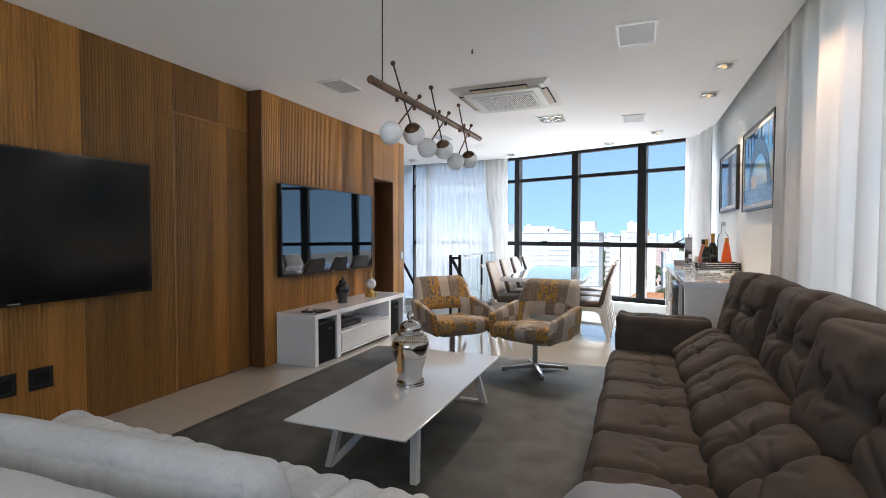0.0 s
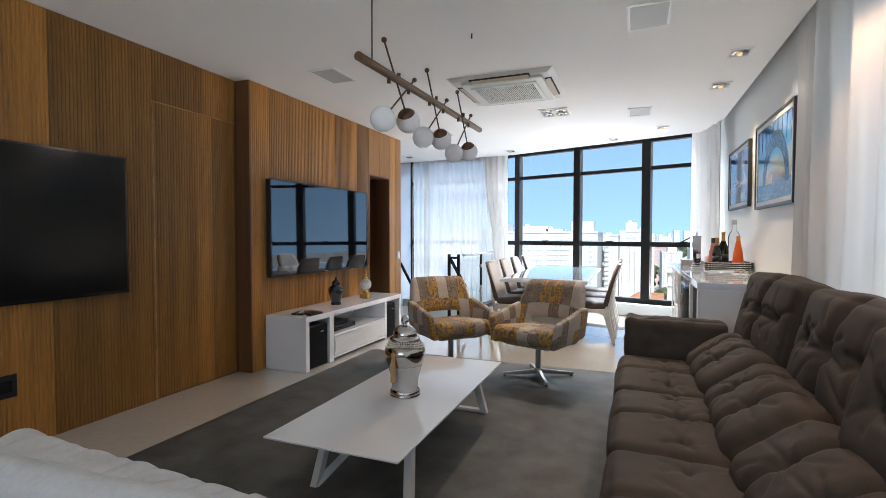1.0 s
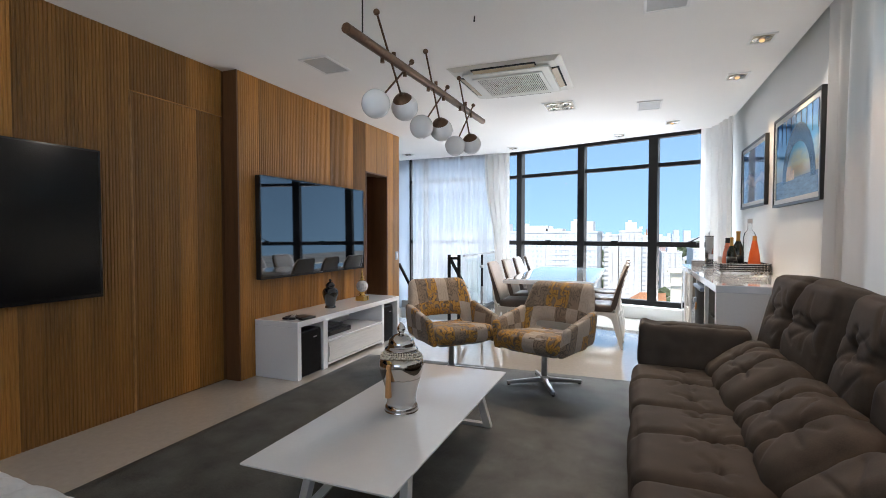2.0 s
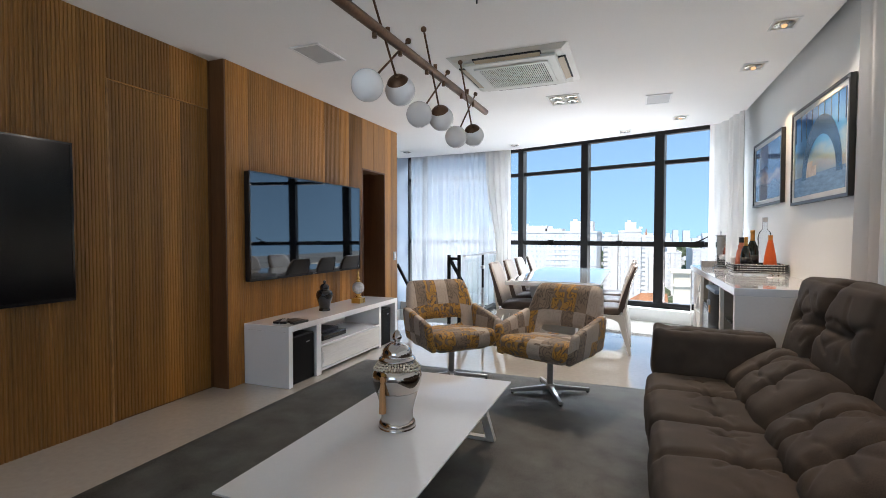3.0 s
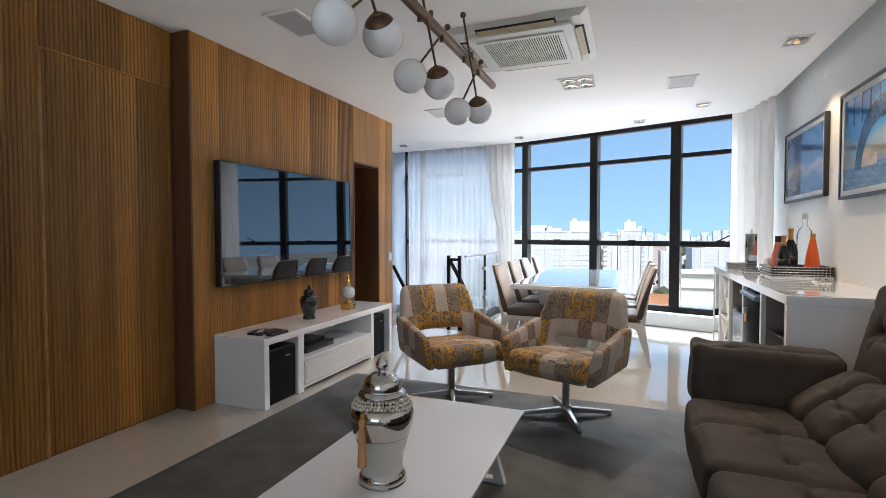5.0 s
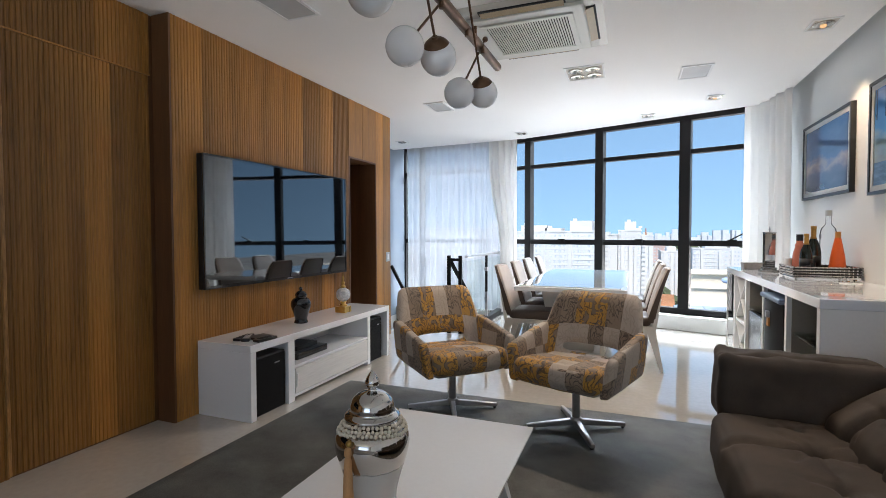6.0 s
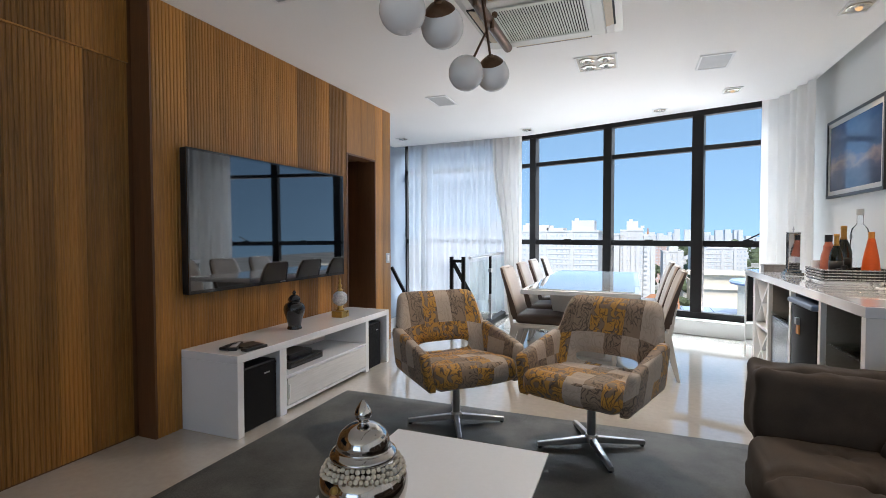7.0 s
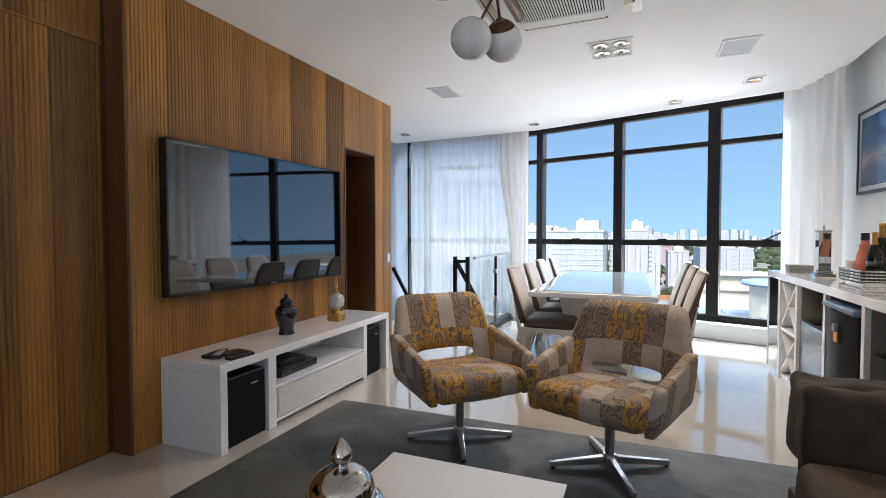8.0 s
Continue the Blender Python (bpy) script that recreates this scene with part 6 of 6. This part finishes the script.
part("post", box(-2.53, -2.49, 6.93, 6.97, 0.0, 0.97, 0.004), M_BLACKMETAL, flight)
part("cross_bar", box(-2.64, -2.53, 6.935, 6.965, 0.90, 0.935, 0.003), M_BLACKMETAL, flight)
part("sloping_rail", bar((-2.64, 6.95, 0.90), (-2.50, 7.25, 0.45), 0.03, 0.04), M_BLACKMETAL, flight)
part("sloping_rail", bar((-3.70, 7.40, 0.79), (-3.42, 7.40, 0.30), 0.03, 0.04), M_BLACKMETAL, flight)
part("lower_post", box(-3.42, -3.38, 7.38, 7.42, -0.75, 0.32), M_BLACKMETAL, flight)
stair = thing("staircase", "white stair flight going down in the opening", "staircase")
for i in range(9):
    part("step", box(-2.55 - 0.19 * (i + 1), -2.55 - 0.19 * i, 7.35, 8.30, -0.18 * (i + 1) - 0.05, -0.18 * (i + 1), 0.004), M_FLOOR, stair)
part("stringer", hexa([(-4.26, 8.30, -2.0), (-2.55, 8.30, -0.35), (-2.55, 8.34, -0.35), (-4.26, 8.34, -2.0), (-4.26, 8.30, -1.7), (-2.55, 8.30, -0.1), (-2.55, 8.34, -0.1), (-4.26, 8.34, -1.7)]), M_WALL, stair)


# ---- the city outside ----
structure("ground", prism([(-900, 10.6), (900, 10.6), (900, 2600), (-900, 2600)], -46.5, -46.0), M_GROUND, "city ground far below with streets and green", "ground")


FAR = 3.4


def building(x0, x1, y0, depth, top, floors, cols, material, label, bands=False, blocks=(), name="apartment_building"):
    """A block whose long face looks towards -y, with rows of windows under its roofline; given at a reduced scale round the flat."""
    b = thing(name, label, "building", "apartment buildings", at=((x0 + x1) / 2 * FAR, y0 * FAR, -46.0))
    w, h, depth = (x1 - x0) / 2 * FAR, 1.25 + (top - 1.25) * FAR + 46.0, depth * FAR
    part("wall", box(-w, w, 0, depth, 0, h), material, b)
    part("parapet", boxes((-w - 0.3, w + 0.3, -0.3, 0.5, h - 0.1, h + 0.9), (-w - 0.3, -w + 0.4, 0.5, depth, h - 0.1, h + 0.9), (w - 0.4, w + 0.3, 0.5, depth, h - 0.1, h + 0.9)), material, b)
    pitch = 2.9
    count = max(3, int(2 * w / 2.6))
    step = 2 * w / count
    row_bm = bmesh.new()
    for j in range(count):
        cx = -w + step * (j + 0.5)
        wide = step * (0.30, 0.18, 0.26, 0.12)[j * 7 % 4]
        add_box(row_bm, cx - wide, cx + wide, -0.10, 0.10, 0.0, 1.35)
    first_row = part("window_row", row_bm, M_FARWINDOW, b)
    first_row.location = (0, 0, h - 2.6)
    for i in range(1, min(15, int(h / pitch) - 1)):
        again(first_row, b, pose((0.0, step * 0.12, -step * 0.1)[i % 3], 0, h - 2.6 - pitch * i))
    slab = part("balcony", box(-w * 0.97, -w * 0.35, -1.5, -0.0, 0, 1.0) if bands else box(-w - 0.1, w + 0.1, -0.22, 0.0, 0, 0.28), material, b)
    slab.location = (0, 0, h - 3.9)
    for i in range(1, min(13, int(h / pitch) - 2)):
        again(slab, b, pose(0, 0, h - 3.9 - pitch * i))
    for k in range(2 if bands else 3):
        cx = w * (-0.62, 0.55, 0.08)[k]
        part("pier", box(cx - 1.0, cx + 1.0, -0.9, 0.0, 0, h - 0.4 * k), material, b)
    for bx0, bx1, bh in blocks:
        part("roof_block", box(bx0 * FAR, bx1 * FAR, 3.0, min(depth, 20.0), h, h + bh * FAR), material, b)
        part("roof_tank", box(bx0 * FAR + 1.5, bx0 * FAR + 3.6, 4.0, 7.0, h + bh * FAR, h + bh * FAR + 1.3), material, b)
    return b


building(-24.0, -5.4, 82, 14, 1.5, 6, 14, M_RENDERWALL, "wide white apartment slab with small windows", blocks=((-3.2, 1.2, 1.2), (5.0, 8.6, 1.9), (0.9, 3.6, 0.7), (-9.0, -6.0, 1.6)))
building(-4.9, -2.5, 92, 12, 1.0, 7, 3, M_RENDERWALL, "narrow white block with balconies", bands=True)
building(-2.4, 1.5, 96, 13, 1.7, 8, 4, M_RENDERWALL, "white stepped tower with a roof tank", blocks=((-0.9, 1.1, 1.8), (1.1, 1.9, 0.6)))
building(1.55, 3.6, 96, 13, 0.8, 8, 2, M_RENDERWALL, "white tower wing with stacked balconies", bands=True)
building(4.0, 9.0, 150, 14, -2.4, 7, 5, M_PINKWALL, "rose-coloured apartment block with balconies", bands=True)
building(5.6, 9.4, 110, 10, -2.6, 5, 4, M_RENDERWALL, "low white block among trees", blocks=((-0.8, 1.0, 1.1),))
building(12.5, 22.5, 120, 14, -2.2, 5, 9, M_RENDERWALL, "long white block with a stepped roofline", blocks=((-2.5, 1.8, 1.4), (2.4, 4.0, 0.8)))
building(-44.0, -28.0, 70, 14, -4.0, 6, 10, M_RENDERWALL, "white block seen through the voile curtain")
building(-50.0, -34.0, 110, 14, 2.5, 6, 10, M_RENDERWALL, "tall white block seen through the voile curtain")
building(24.5, 40.0, 90, 14, -5.0, 5, 10, M_CREAMWALL, "cream block beyond the neighbouring roof")
building(9.6, 12.3, 96, 9, -7.5, 5, 4, M_CREAMWALL, "small cream house block among trees")
bld = thing("red_gable", "small red gable roof behind the white tower", "roof", at=(2.9 * FAR, 118 * FAR, -2.0))
part("roof", hexa([(-3.4, 0, -44.0), (3.4, 0, -44.0), (3.4, 9, -44.0), (-3.4, 9, -44.0), (-0.3, 4.5, 7.5), (0.3, 4.5, 7.5), (0.3, 5.0, 7.5), (-0.3, 5.0, 7.5)]), M_TERRA, bld)

# skyline far off, one mesh of uncountable towers
rng = random.Random(5)
bm = bmesh.new()
for i in range(230):
    x = rng.uniform(-420, 520)
    d = rng.uniform(850, 1250)
    w = rng.uniform(3, 8)
    t = rng.uniform(-10, 9) if x > 40 else rng.uniform(-12, 5)
    add_box(bm, x - w, x + w, d, d + 14, -46, t)
tagged(part("far_skyline", bm, M_HAZE), "pale towers along the horizon", "skyline", "", "stuff")

# hills and trees: clumps of leaves
bm = bmesh.new()
for i in range(900):
    y = rng.uniform(170, 760)
    x = rng.uniform(-0.35, 0.55) * y
    r = rng.uniform(3.0, 8.0)
    z = -46 + rng.uniform(0, 4) + 34 * max(0.0, (y - 250) / 510) * (0.8 + 0.2 * math.sin(x * 0.02))
    m = Matrix.Translation((x, y, z)) @ Matrix.Diagonal((r, r, r * rng.uniform(0.45, 0.8), 1)) @ Matrix.Rotation(rng.uniform(0, 6), 4, "Z")
    bmesh.ops.create_icosphere(bm, subdivisions=1, radius=1.0, matrix=m)
for v in bm.verts:
    v.co += Vector((rng.uniform(-1, 1), rng.uniform(-1, 1), rng.uniform(-0.8, 0.8)))
tagged(part("far_woods", bm, M_GREEN), "hazy green woods between the blocks", "woods", "", "stuff")


def tree(at, h, seed):
    r = random.Random(seed)
    t = thing("tree", "broad green street tree between the buildings", "tree", "trees", at=at)
    part("trunk", tube((0, 0, 0), (0.2, 0.1, h * 0.6), h * 0.03, h * 0.015, 8), M_WOODDARK, t)
    bm = bmesh.new()
    for i in range(260):
        a, q = r.uniform(0, 6.283), r.random() ** 0.5
        rad = h * 0.34 * q
        z = h * (0.45 + 0.55 * r.random() * (1 - 0.5 * q))
        c = Vector((rad * math.cos(a), rad * math.sin(a), z))
        n1 = Vector((r.uniform(-1, 1), r.uniform(-1, 1), r.uniform(-0.4, 1))).normalized()
        n2 = n1.orthogonal().normalized()
        n3 = n1.cross(n2)
        s = h * r.uniform(0.03, 0.06)
        vs = [bm.verts.new(c + n2 * s), bm.verts.new(c + n3 * s * 0.7), bm.verts.new(c - n2 * s), bm.verts.new(c - n3 * s * 0.7)]
        bm.faces.new(vs)
    part("crown", bm, M_GREEN, t)
    return t


for k, (x, y, z, h) in enumerate(((6.6, 74, -32, 20), (8.4, 80, -34, 19), (5.2, 84, -36, 20), (10.6, 88, -38, 22))):
    tree((x, y, z), h, 20 + k)

# neighbouring roof terrace just below the window
ter = thing("roof_terrace", "neighbouring cream roof terrace with blue-grey tiles", "roof terrace")
part("tile_floor", box(0.7, 7.0, 10.6, 17.8, -1.25, -0.97), M_BLUETILE, ter)
tile = None
for i in range(8):
    for j in range(9):
        x, y = 1.1 + 0.75 * i, 11.0 + 0.79 * j
        if tile is None:
            tile = part("tile", box(-0.362, 0.362, -0.382, 0.382, 0, 0.02), M_BLUETILE, ter)
            tile.location = (x, y, -0.969)
        else:
            again(tile, ter, pose(x, y, -0.969))
part("parapet_wall", box(1.0, 7.0, 17.8, 18.1, -6.0, 0.0, 0.02), M_CREAMWALL, ter)
part("coping", box(0.9, 7.0, 17.7, 18.2, 0.0, 0.12, 0.02), M_CREAMWALL, ter)
part("string_course", box(0.95, 7.0, 17.74, 17.8, -0.42, -0.35), M_CREAMWALL, ter)
roof = thing("tiled_roof", "low terracotta tiled roof below the window", "roof", at=(0, 0, 0))
part("slope", hexa([(-1.2, 22, -4.9), (1.4, 22, -4.9), (1.4, 27, -2.6), (-1.2, 27, -2.6), (-1.2, 22, -4.7), (1.4, 22, -4.7), (1.4, 27, -1.7), (0.2, 27, -1.7)]), M_TERRA, roof)
tank = thing("water_tank", "round cream water tank with a flat blue-grey cover", "water tank", at=(2.75, 16.2, -0.969))
part("drum", lathe([(0.0, 0.0), (0.80, 0.0), (0.80, 0.88), (0.0, 0.88)], 40), M_CREAMWALL, tank, smooth=True, auto=40)
part("cover", lathe([(0.0, 0.8802), (0.97, 0.8802), (1.0, 0.93), (0.97, 0.98), (0.0, 1.02)], 40), M_BLUETILE, tank, smooth=True, auto=40)
